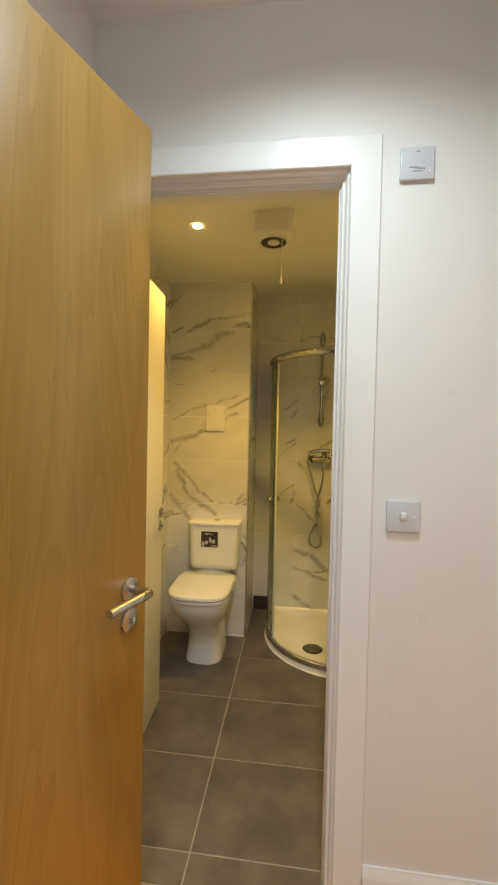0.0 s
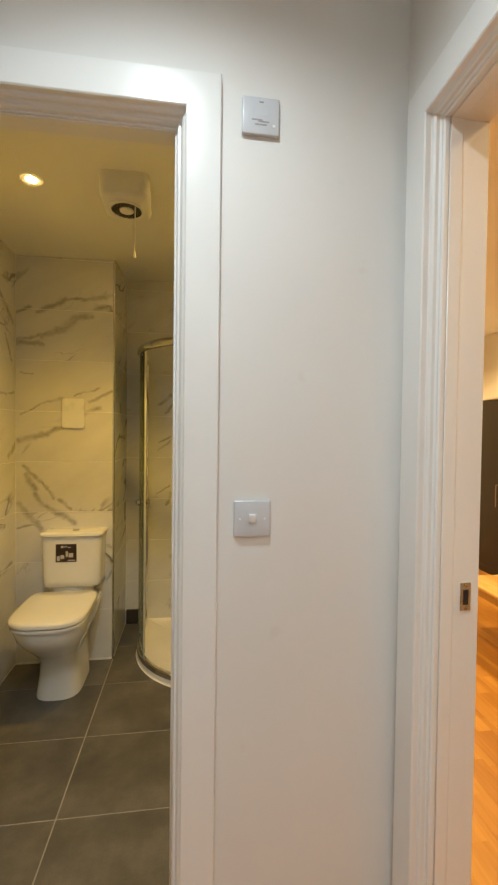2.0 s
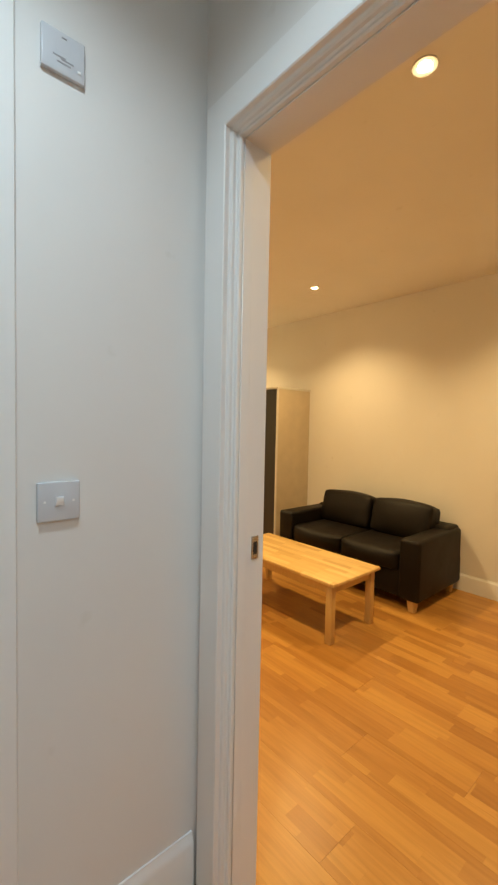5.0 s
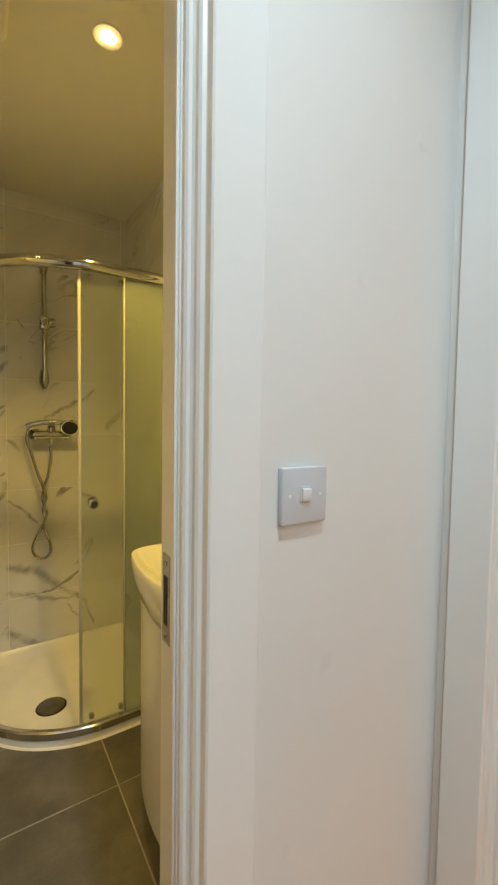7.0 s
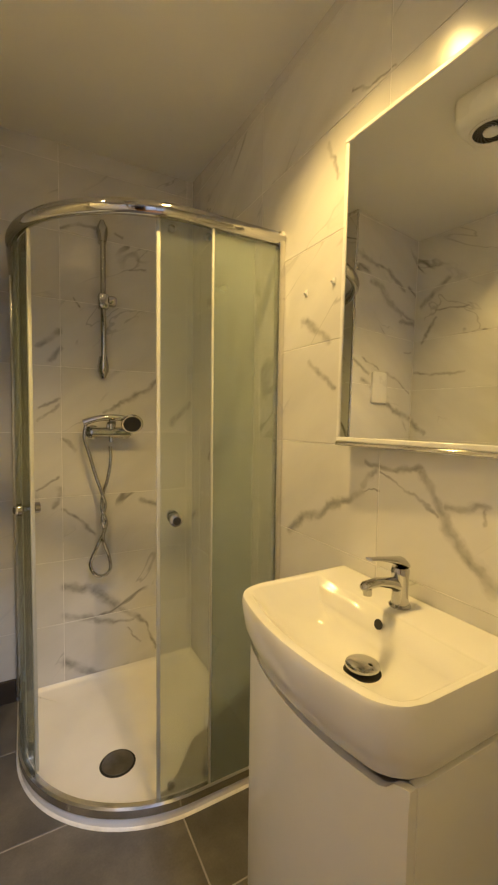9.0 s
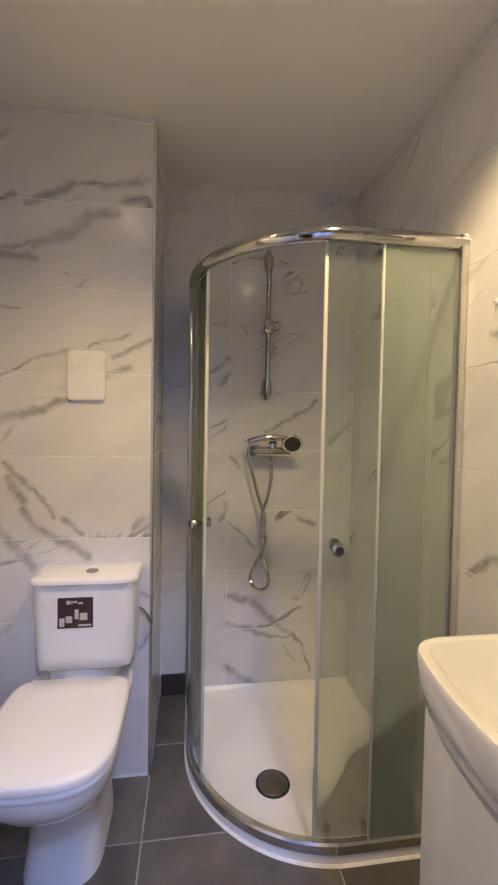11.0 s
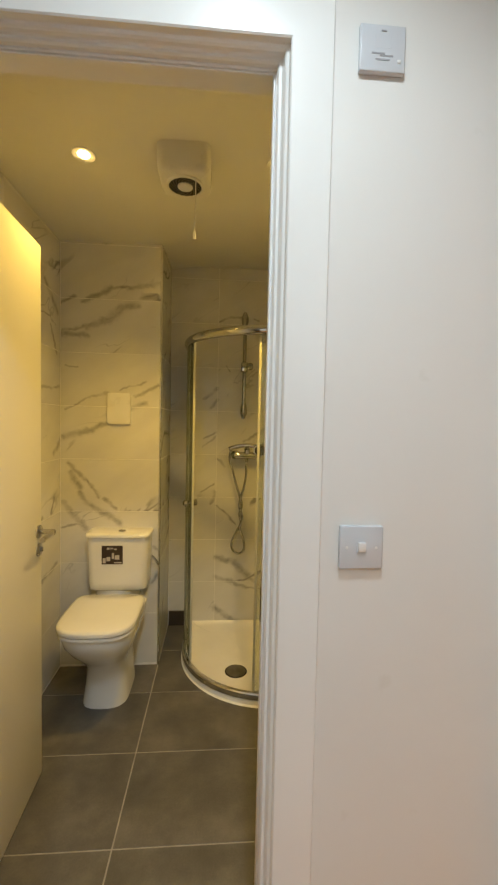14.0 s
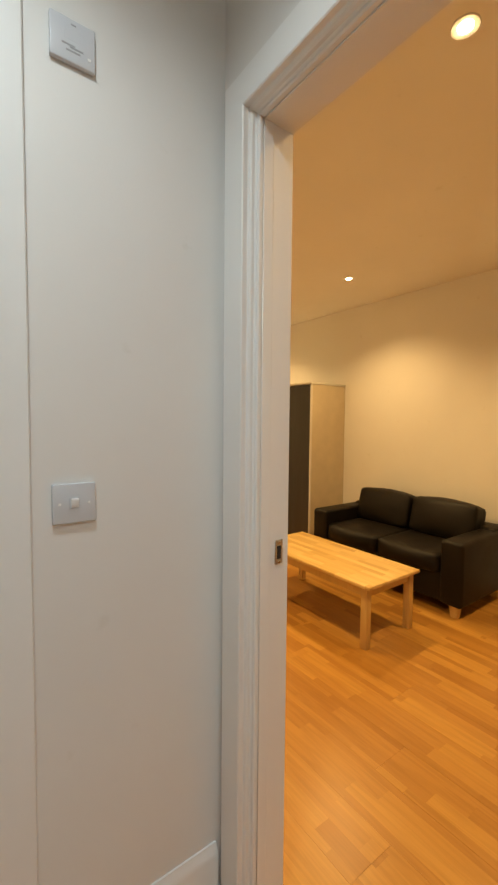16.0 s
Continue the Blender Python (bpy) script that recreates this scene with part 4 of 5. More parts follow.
# tray: rim, floor with a shallow fall
rings = []
for inset, z in ((-0.004, 0.0), (-0.004, 0.026), (0.000, 0.031), (0.030, 0.031), (0.042, 0.024), (0.060, 0.012), (0.16, 0.009)):
    pts = [(x, y, z) for x, y, _, _ in shower_line(inset, 0, 1, 44)]
    q = min(BX1 - 0.001, BX1 - max(0.0, inset - 0.035)), min(BY1 - 0.001, BY1 - max(0.0, inset - 0.035))
    pts[0] = (pts[0][0], q[1], z)
    pts[-1] = (q[0], pts[-1][1], z)
    rings.append(pts + [(q[0], q[1], z)])
part("tray", loft(rings), ACRYLIC, shower, "white low acrylic tray", angle=40)
drain = part("drain", turned([(0.0, 0.016), (0.050, 0.0155), (0.056, 0.013), (0.057, 0.010), (0.0, 0.010)], 36, "Z", (-0.120, 1.486, 0)), DRAINSTEEL, shower, "round dull steel drain cover")
part("drain_gap", turned([(0.0, 0.0115), (0.062, 0.0112), (0.064, 0.009), (0.0, 0.009)], 36, "Z", (-0.120, 1.486, 0)), DARK, drain)
part("sealant", bent([(0.002, 0.0), (0.012, 0.001), (0.008, 0.006), (0.002, 0.008)]), GROUT, shower, "pale sealant bead at the floor")
part("bottom_rail", bent([(0.006, 0.032), (0.010, 0.036), (0.010, 0.062), (0.004, 0.068), (-0.012, 0.068), (-0.016, 0.062), (-0.016, 0.032)], 0.004), ALU, shower, "chrome bottom rail")
part("top_rail", bent([(0.016 * math.cos(a) * (1.25 if math.cos(a) > 0 else 1.0), 1.893 + 0.024 * math.sin(a)) for a in np.linspace(0, 2 * math.pi, 14, endpoint=False)], 0.004), CHROME, shower, "chrome top rail", angle=60)


def profile_post(name, inset, a, w, d, z0, z1, material, label=""):
    x, y, nx, ny = at_line(inset, a)
    bm = box(-w / 2, w / 2, -d / 2, d / 2, z0, z1, 0.002, 2)
    bmesh.ops.rotate(bm, verts=bm.verts, cent=(0, 0, 0), matrix=Matrix.Rotation(math.atan2(ny, nx) + math.pi / 2, 3, "Z"))
    bmesh.ops.translate(bm, verts=bm.verts, vec=(x, y, 0))
    part(name, bm, material, shower, label)


LEN = (BY1 - CY) + SR * math.pi / 2 + (BX1 - CX)
arc = lambda deg: ((BY1 - CY) + SR * radians(deg)) / LEN  # noqa: E731
part("wall_profile", box(BX1 - 0.024, BX1 - 0.001, SY - 0.014, SY + 0.018, 0.03, 1.915, 0.003, 2), ALU, shower, "aluminium wall profile")
part("wall_profile", box(SX - 0.014, SX + 0.018, BY1 - 0.024, BY1 - 0.001, 0.03, 1.915, 0.003, 2), ALU, shower, "aluminium wall profile")
FIXL, FIXR = arc(15), arc(96.5)
glass = [("fixed_glass", 0.004, 0.01, FIXL, GLASSFIX, "frosted greenish fixed glass"), ("fixed_glass", 0.004, FIXR, 0.985, GLASSFIX, "frosted greenish fixed glass"),
         ("sliding_door", 0.022, 0.12, arc(21.5), GLASS, "hazy curved sliding door, slid open"), ("sliding_door", 0.022, arc(77), 0.93, GLASS, "hazy curved sliding door, slid open")]
for name, inset, a0, a1, material, label in glass:
    g = part(name, bent([(0.003, 0.066), (0.003, 1.878), (-0.003, 1.878), (-0.003, 0.066)], inset, a0, a1, 24), material, shower, label)
    g.visible_shadow = False
for inset, a, w, material in ((0.004, FIXR, 0.006, SEAL), (0.022, arc(21.5), 0.010, SEAL), (0.022, arc(76.5), 0.012, SEAL)):
    profile_post("edge_strip", inset, a, w, 0.012, 0.062, 1.882, material, "pale sealing strip on the glass edge")
for a in (arc(17.0), arc(82.2)):
    x, y, nx, ny = at_line(0.022, a)
    bm = turned([(0.0, 0.044), (0.013, 0.043), (0.020, 0.037), (0.021, 0.024), (0.012, 0.016), (0.011, 0.0), (0.011, -0.012), (0.019, -0.017), (0.019, -0.034), (0.0, -0.036)], 24, "X")
    bmesh.ops.rotate(bm, verts=bm.verts, cent=(0, 0, 0), matrix=Matrix.Rotation(math.atan2(ny, nx), 3, "Z"))
    bmesh.ops.translate(bm, verts=bm.verts, vec=(x, y, 0.972))
    knob = part("door_knob", bm, CHROME, shower, "round chrome door knob")
    # A flat dark disc gives the knob's hollow its shade by colour.
    bm = turned([(0.0, 0.0450), (0.0125, 0.0445), (0.0125, 0.041), (0.0, 0.041)], 20, "X")
    bmesh.ops.rotate(bm, verts=bm.verts, cent=(0, 0, 0), matrix=Matrix.Rotation(math.atan2(ny, nx), 3, "Z"))
    bmesh.ops.translate(bm, verts=bm.verts, vec=(x, y, 0.972))
    part("finger_recess", bm, RUBBER, knob, "dark disc coloured as the shade of the finger recess")
for a in (arc(81), arc(95), arc(10)):
    for z in (0.085, 1.855):
        x, y, nx, ny = at_line(0.030, a)
        part("roller", turned([(0.0, -0.008), (0.011, -0.008), (0.011, 0.008), (0.0, 0.008)], 16, "Y", (x, y, z)), ALU, shower)

# shower set on the back wall
WY = BY1
mixer = tagged(empty("shower_mixer", -0.045, WY, 1.215), "chrome bar shower mixer with hand shower resting on it", "shower mixer")
part("body", tube([(-0.085, -0.055, 0), (0.085, -0.055, 0)], 0.025, 18), CHROME, mixer)
for x in (-0.075, 0.075):
    part("inlet", turned([(0.0, 0.0), (0.033, 0.0), (0.033, -0.008), (0.020, -0.016), (0.014, -0.05), (0.0, -0.05)], 24, "Y", (x, 0, 0)), CHROME, mixer)
part("lever", loft([ring(0, -0.058, 0.016, 0.022, 0.022, 20), ring(0, -0.060, 0.040, 0.021, 0.021, 20), ring(0.0, -0.075, 0.050, 0.018, 0.034, 20), ring(0, -0.085, 0.054, 0.013, 0.036, 20)]), CHROME, mixer)
part("outlet", tube([(0.0, -0.055, -0.015), (0.0, -0.055, -0.045)], 0.010, 14), CHROME, mixer)
part("holder", box(-0.020, 0.020, -0.075, -0.045, 0.018, 0.040, 0.004, 2), CHROME, mixer)

hand = tagged(empty("hand_shower", -0.045, WY, 1.25), "chrome hand shower with a dark spray face", "shower head")
part("handle", tube(smooth_line([(-0.125, -0.075, 0.010), (-0.06, -0.080, 0.030), (0.02, -0.085, 0.035), (0.075, -0.090, 0.026)], 6), 0.0145, 14), CHROME, hand)
bm = turned([(0.0, 0.024), (0.026, 0.020), (0.047, 0.006), (0.051, -0.004), (0.047, -0.008), (0.0, -0.008)], 32)
bmesh.ops.rotate(bm, verts=bm.verts, cent=(0, 0, 0), matrix=Euler((radians(-58), radians(14), 0)).to_matrix())
bmesh.ops.translate(bm, verts=bm.verts, vec=(0.088, -0.104, 0.008))
head = part("head", bm, CHROME, hand)
bm = turned([(0.0, -0.0075), (0.040, -0.0075), (0.040, -0.010), (0.0, -0.011)], 28)
bmesh.ops.rotate(bm, verts=bm.verts, cent=(0, 0, 0), matrix=Euler((radians(-58), radians(14), 0)).to_matrix())
bmesh.ops.translate(bm, verts=bm.verts, vec=(0.088, -0.104, 0.008))
part("spray_face", bm, RUBBER, head, "dark spray face")
hose_pts = [(-0.156, -0.060, 1.252), (-0.164, -0.060, 1.192), (-0.143, -0.060, 1.114), (-0.114, -0.060, 1.007), (-0.091, -0.067, 0.935), (-0.072, -0.043, 0.867), (-0.089, -0.067, 0.807), (-0.078, -0.043, 0.740), (-0.113, -0.067, 0.680), (-0.140, -0.043, 0.596), (-0.126, -0.067, 0.553), (-0.085, -0.043, 0.527), (-0.055, -0.067, 0.563), (-0.056, -0.043, 0.619), (-0.085, -0.067, 0.712), (-0.068, -0.043, 0.785), (-0.091, -0.067, 0.860), (-0.082, -0.043, 0.923), (-0.064, -0.060, 0.991), (-0.048, -0.060, 1.084), (-0.050, -0.060, 1.151)]
line = smooth_line(hose_pts, 12)
bm = bmesh.new()
rings = []
for k, p in enumerate(line):
    rings.append((p, 0.0088 if k % 2 else 0.0074))
pts = [p for p, _ in rings]
side = Vector((0, 1, 0))
loops = []
for k, (p, r) in enumerate(rings):
    d = (pts[min(k + 1, len(pts) - 1)] - pts[max(k - 1, 0)]).normalized()
    u = (side - d * side.dot(d)).normalized()
    v = d.cross(u)
    loops.append([p + r * (math.cos(2 * math.pi * j / 10) * u + math.sin(2 * math.pi * j / 10) * v) for j in range(10)])
bm = loft(loops)
bmesh.ops.translate(bm, verts=bm.verts, vec=(0.045, 0, -1.25))
part("hose", bm, CHROME, hand, "twisted chrome metal hose", angle=80)

riser = tagged(empty("shower_riser_rail", -0.074, WY, 1.83), "chrome shower riser rail with sliding bracket", "shower rail")
part("bar", tube([(0, -0.045, -0.315), (0, -0.045, 0.315)], 0.0125, 16), CHROME, riser)
for z, s in ((-0.315, -1), (0.315, 1)):
    part("end_cap", loft([ring(0, -0.030, z - s * 0.055, 0.018, 0.030, 20), ring(0, -0.030, z - s * 0.01, 0.026, 0.030, 20), ring(0, -0.028, z + s * 0.015, 0.025, 0.028, 20), ring(0, -0.020, z + s * 0.048, 0.010, 0.018, 20)]), CHROME, riser)
part("slider", box(-0.023, 0.023, -0.070, -0.026, -0.045, 0.022, 0.008, 3), CHROME, riser)
part("slider_knob", turned([(0.0, 0.0), (0.024, 0.0), (0.026, 0.024), (0.020, 0.034), (0.0, 0.036)], 20, "X", (0.022, -0.050, -0.006)), CHROME, riser)

# Dark strip puts the shade of the gap by the tray into colour.
patch = tagged(empty("tray_gap_shade", -0.505, BY1, 0), "dark strip coloured as the shade low beside the shower tray", "wall strip")
part("strip", box(-0.066, 0.052, -0.010, 0.004, 0.001, 0.105, 0.003, 1), surface("gap_shade_brown", (0.05, 0.038, 0.028), 0.8, vary=0.25, bump=0.4), patch)

# ---------- bathroom: vanity, basin, tap, mirror ----------
BC = 0.610
vanity = tagged(empty("vanity_cabinet", BX1, BC, 0), "white lacquered vanity cabinet with a scooped grip under the basin", "cabinet")
CW = 0.236


def vfront(y):
    """Plan of the vanity's bowed front, measured from the wall."""
    return -(0.302 + 0.040 * (1 - (y / 0.24) ** 2))


body = []
for z in (0.102, 0.655):
    body.append([(-0.002, -CW + 0.017, z)] + [(vfront(y) + 0.020, y, z) for y in np.linspace(-CW + 0.017, CW - 0.017, 15)] + [(-0.002, CW - 0.017, z)])
part("body", loft(body), LAQUER, vanity)
for s in (-1, 1):
    part("side_panel", box(-0.001, vfront(CW) + 0.019, s * CW, s * (CW - 0.0165), 0.10, 0.742, 0.001, 1), LAQUER, vanity)
low = [(y, 0.744 - 0.021 * min(1.0, max(0.0, (0.215 - abs(y)) / 0.02))) for y in np.linspace(-CW, CW, 41)]
front = [[(vfront(y), y, 0.102), (vfront(y), y, zt - 0.03), (vfront(y) + 0.003, y, zt), (vfront(y) + 0.0175, y, zt), (vfront(y) + 0.0175, y, 0.102)] for y, zt in low]
door = part("door", loft(front), LAQUER, vanity, "bowed white door with a curved top edge", angle=50)
for x in (-0.26, -0.05):
    for y in (-0.19, 0.19):
        part("foot", turned([(0.0, 0.0), (0.018, 0.0), (0.018, 0.012), (0.013, 0.018), (0.013, 0.102), (0.0, 0.102)], 16, "Z", (x, y, 0)), SATIN, vanity)

basin = tagged(empty("wash_basin", BX1, BC, 0), "white ceramic wash basin with a bowed front on the cabinet", "basin")


def bring(half, depth, bow, z, back=-0.002, r=0.055, n=61):
    """The basin's plan: straight back, short straight sides, bowed front with round corners."""
    pts = [(back, -half, z)]
    ys = np.linspace(-half, half, n)
    for y in ys:
        e = (half - abs(y)) / r
        dip = 0.0 if e >= 1 else r * (1 - math.sqrt(max(0.0, 1 - (1 - e) ** 2)))
        pts.append((-(depth + bow * (1 - (y / half) ** 2)) + dip, y, z))
    pts.append((back, half, z))
    return pts


outer = [bring(0.200, 0.255, 0.030, 0.731), bring(0.222, 0.292, 0.036, 0.735), bring(0.234, 0.314, 0.038, 0.752), bring(0.242, 0.329, 0.040, 0.81), bring(0.245, 0.336, 0.041, 0.868), bring(0.243, 0.333, 0.041, 0.876),
         bring(0.232, 0.318, 0.040, 0.8775, -0.105, 0.03), bring(0.226, 0.311, 0.040, 0.872, -0.112, 0.03), bring(0.190, 0.275, 0.034, 0.82, -0.122, 0.03), bring(0.140, 0.235, 0.028, 0.785, -0.130, 0.03), bring(0.06, 0.205, 0.01, 0.771, -0.145, 0.02)]
part("bowl", loft(outer), CERAMIC, basin, angle=55)
w = part("waste", turned([(0.0, 0.792), (0.026, 0.7915), (0.034, 0.788), (0.0355, 0.784), (0.022, 0.780), (0.022, 0.770), (0.0, 0.770)], 28, "Z", (-0.185, -0.02, 0)), CHROME, basin, "chrome click waste, popped up")
part("waste_seat", turned([(0.0, 0.7725), (0.037, 0.7725), (0.039, 0.770), (0.0, 0.769)], 28, "Z", (-0.185, -0.02, 0)), DARK, w)
bm = turned([(0.0, 0.0), (0.0085, 0.0), (0.011, 0.002), (0.011, 0.004), (0.0, 0.004)], 20, "X")
bmesh.ops.rotate(bm, verts=bm.verts, cent=(0, 0, 0), matrix=Matrix.Rotation(radians(180), 3, "Z") @ Matrix.Rotation(radians(-12), 3, "Y"))
bmesh.ops.translate(bm, verts=bm.verts, vec=(-0.1165, 0.002, 0.843))
part("overflow", bm, DARK, basin, "dark overflow hole")

tap = tagged(empty("basin_mixer_tap", BX1 - 0.064, BC - 0.006, 0.8765), "chrome single-lever basin mixer tap", "tap")
tap.scale = (0.88, 0.88, 0.88)
part("base", turned([(0.0, 0.0), (0.027, 0.0), (0.027, 0.004), (0.023, 0.008), (0.0, 0.008)], 28), CHROME, tap)
part("body", loft([ring(0, 0, 0.006, 0.022, 0.022, 24), ring(-0.001, 0, 0.03, 0.0195, 0.0195, 24), ring(-0.002, 0, 0.075, 0.021, 0.021, 24), ring(-0.002, 0, 0.092, 0.0225, 0.0225, 24), ring(-0.002, 0, 0.100, 0.020, 0.020, 24)]), CHROME, tap, angle=60)
spout = []
for k, (x, z, hw, hh) in enumerate(((-0.006, 0.052, 0.017, 0.020), (-0.04, 0.066, 0.015, 0.014), (-0.08, 0.075, 0.0145, 0.011), (-0.118, 0.074, 0.014, 0.010), (-0.126, 0.070, 0.012, 0.008))):
    spout.append([(x, hw * math.cos(a), z + hh * math.sin(a)) for a in np.linspace(0, 2 * math.pi, 18, endpoint=False)])
part("spout", loft(spout), CHROME, tap, angle=60)
part("aerator", turned([(0.0, 0.050), (0.0105, 0.050), (0.0105, 0.066), (0.0, 0.066)], 20, "Z", (-0.112, 0, 0)), CHROME, tap)
lev = []
for x, z, hw, hh in ((0.018, 0.102, 0.014, 0.010), (0.0, 0.112, 0.021, 0.014), (-0.03, 0.121, 0.017, 0.008), (-0.075, 0.131, 0.012, 0.005), (-0.110, 0.136, 0.011, 0.0035)):
    lev.append([(x, hw * math.cos(a), z + hh * math.sin(a)) for a in np.linspace(0, 2 * math.pi, 18, endpoint=False)])
part("lever", loft(lev), CHROME, tap, angle=60)

mirror = tagged(empty("wall_mirror", BX1 - 0.0165, 0.592, 1.6175), "large rectangular mirror with a thin pale frame and shelf edge", "mirror")
MY, MZ = 0.250, 0.390
mirror.matrix_basis = pose(BX1 - 0.0165, 0.592, 1.6175, 0, 0.75, 3.25)
for y in (0.0, 0.18):
    part("batten", box(-0.002, 0.0145 + 0.0568 * y, y - 0.02, y + 0.02, -0.30, 0.30), PLASTIC, mirror)
part("backing", box(-0.010, -0.001, -MY, MY, -MZ, MZ), PLASTIC, mirror)
part("mirror_glass", box(-0.0145, -0.0105, -MY + 0.006, MY - 0.006, -MZ + 0.006, MZ - 0.006), MIRROR, mirror, "clear silvered mirror glass")
for y0, y1, z0, z1 in ((-MY, -MY + 0.012, -MZ + 0.012, MZ - 0.012), (MY - 0.012, MY, -MZ + 0.012, MZ - 0.012), (-MY, MY, MZ - 0.012, MZ), (-MY, MY, -MZ, -MZ + 0.012)):
    part("frame", box(-0.018, -0.0102, y0, y1, z0, z1, 0.002, 1), PLASTIC, mirror)
part("ledge", box(-0.021, -0.0005, -MY, MY, -MZ - 0.010, -MZ - 0.001, 0.002, 1), ALU, mirror, "narrow metal ledge")

for y, z in ((1.055, 1.680), (0.925, 1.680)):
    hk = tagged(empty("adhesive_hook", BX1, y, z), "small clear plastic stick-on hook on tiles", "hook", "stick-on hooks")
    part("pad", box(-0.003, 0.0, -0.007, 0.007, -0.009, 0.009, 0.0012, 2), PLASTIC, hk)
    part("peg", tube([(-0.002, 0, -0.003), (-0.008, 0, -0.005), (-0.010, 0, 0.0)], 0.0025, 8), PLASTIC, hk)

# ---------- bathroom: extractor fan ----------
FX, FY = -0.388, 0.828
FZ = bath_ceiling_height(FX, FY)
fan = tagged(empty("extractor_fan", FX, FY, FZ), "white square ceiling extractor fan with pull cord", "extractor fan")


def sq(h, z, r=0.03, n=5):
    pts = []
    for cx, cy, a0 in ((h - r, h - r, 0), (-h + r, h - r, 90), (-h + r, -h + r, 180), (h - r, -h + r, 270)):
        for k in range(n + 1):
            a = radians(a0 + 90 * k / n)
            pts.append((cx + r * math.cos(a), cy + r * math.sin(a), z))
    return pts


part("housing", loft([sq(0.098, 0.004), sq(0.099, -0.02), sq(0.096, -0.085), sq(0.090, -0.100), sq(0.082, -0.106)]), PLASTIC, fan, angle=50)
grille = part("grille", turned([(0.0, -0.104), (0.068, -0.104), (0.071, -0.108), (0.068, -0.111), (0.063, -0.109), (0.0, -0.1075)], 40), DARK, fan, "dark louvred intake")
part("hub", turned([(0.0, -0.116), (0.020, -0.1155), (0.028, -0.113), (0.030, -0.108), (0.0, -0.108)], 28), PLASTIC, grille)
for k in range(18):
    a = 2 * math.pi * k / 18
    pts = [((0.029 + 0.034 * s) * math.cos(a + 0.9 * s), (0.029 + 0.034 * s) * math.sin(a + 0.9 * s), -0.1105) for s in (0, 0.25, 0.5, 0.75, 1)]
    part("vane", tube(pts, 0.0015, 5), VANE, grille)
part("rim", turned([(0.062, -0.106), (0.073, -0.106), (0.073, -0.111), (0.068, -0.114), (0.062, -0.112)], 40), PLASTIC, fan)
cord = part("pull_cord", tube([(0.044, -0.062, -0.104), (0.0435, -0.063, -0.20), (0.042, -0.064, -0.300)], 0.0019, 8), PLASTIC, fan, "thin white pull cord")
part("toggle", turned([(0.0, -0.334), (0.006, -0.332), (0.005, -0.312), (0.002, -0.298), (0.0, -0.298)], 14, "Z", (0.042, -0.064, 0)), PLASTIC, cord)

# ---------- living room ----------
coffee = tagged(empty("coffee_table", 2.050, 1.105, 0), "pale solid-wood coffee table with staved top on a laminate floor", "coffee table")
TW, TL, TH = 0.265, 0.565, 0.403
part("tabletop", box(-TW, TW, -TL, TL, TH - 0.024, TH, 0.007, 3), BLOCK, coffee, "staved rubberwood top")
for x in (-1, 1):
    for y in (-1, 1):
        cx, cy = x * (TW - 0.045), y * (TL - 0.055)
        part("leg", box(cx - 0.023, cx + 0.023, cy - 0.023, cy + 0.023, 0.0, TH - 0.024, 0.004, 2), PINE, coffee)
for x in (-1, 1):
    cx = x * (TW - 0.042)
    part("apron", box(cx - 0.009, cx + 0.009, -TL + 0.08, TL - 0.08, TH - 0.084, TH - 0.025, 0.002, 1), PINE, coffee)
for y in (-1, 1):
    cy = y * (TL - 0.052)
    part("apron", box(-TW + 0.07, TW - 0.07, cy - 0.009, cy + 0.009, TH - 0.084, TH - 0.025, 0.002, 1), PINE, coffee)

sofa = tagged(empty("sofa", 2.62, 1.13, 0), "dark brown leather two-seat sofa with loose back cushions", "sofa")
SD, SL = 0.765, 0.715


def cushion(cx, cy, cz, sx, sy, sz, puff, tilt=0.0, n=14):
    """A stuffed cushion: a rounded box swollen in the middle of its faces."""
    bm = bmesh.new()
    bmesh.ops.create_cube(bm, size=2.0)
    bmesh.ops.subdivide_edges(bm, edges=bm.edges, cuts=9, use_grid_fill=True)
    for v in bm.verts:
        x, y, z = v.co
        q = [math.copysign(1 - (1 - abs(c)) ** 1.0, c) for c in (x, y, z)]
        p = 14.0
        s = (abs(q[0]) ** p + abs(q[1]) ** p + abs(q[2]) ** p) ** (-1 / p)
        x, y, z = (c * s for c in q)
        bulge = 1 + puff * (1 - y * y) * (1 - z * z)
        wr = 0.004 * noise.noise((x * 3 + cx, y * 4 + cy * 7, z * 3))
        v.co = (x * sx * bulge + wr, y * sy + wr, z * sz * (1 + 0.5 * puff * (1 - x * x) * (1 - y * y)) + wr)
    bmesh.ops.rotate(bm, verts=bm.verts, cent=(0, 0, 0), matrix=Matrix.Rotation(radians(tilt), 3, "Y"))
    bmesh.ops.translate(bm, verts=bm.verts, vec=(cx, cy, cz))
    return bm


part("base", box(0.03, SD, -SL + 0.01, SL - 0.01, 0.085, 0.30, 0.02, 3), LEATHER, sofa)
for s in (-1, 1):
    part("arm", box(0.0, SD - 0.03, s * SL, s * (SL - 0.165), 0.085, 0.545, 0.028, 4), LEATHER, sofa, "padded square arm", angle=60)
part("back", box(SD - 0.21, SD, -SL + 0.03, SL - 0.03, 0.085, 0.565, 0.03, 4), LEATHER, sofa, angle=60)
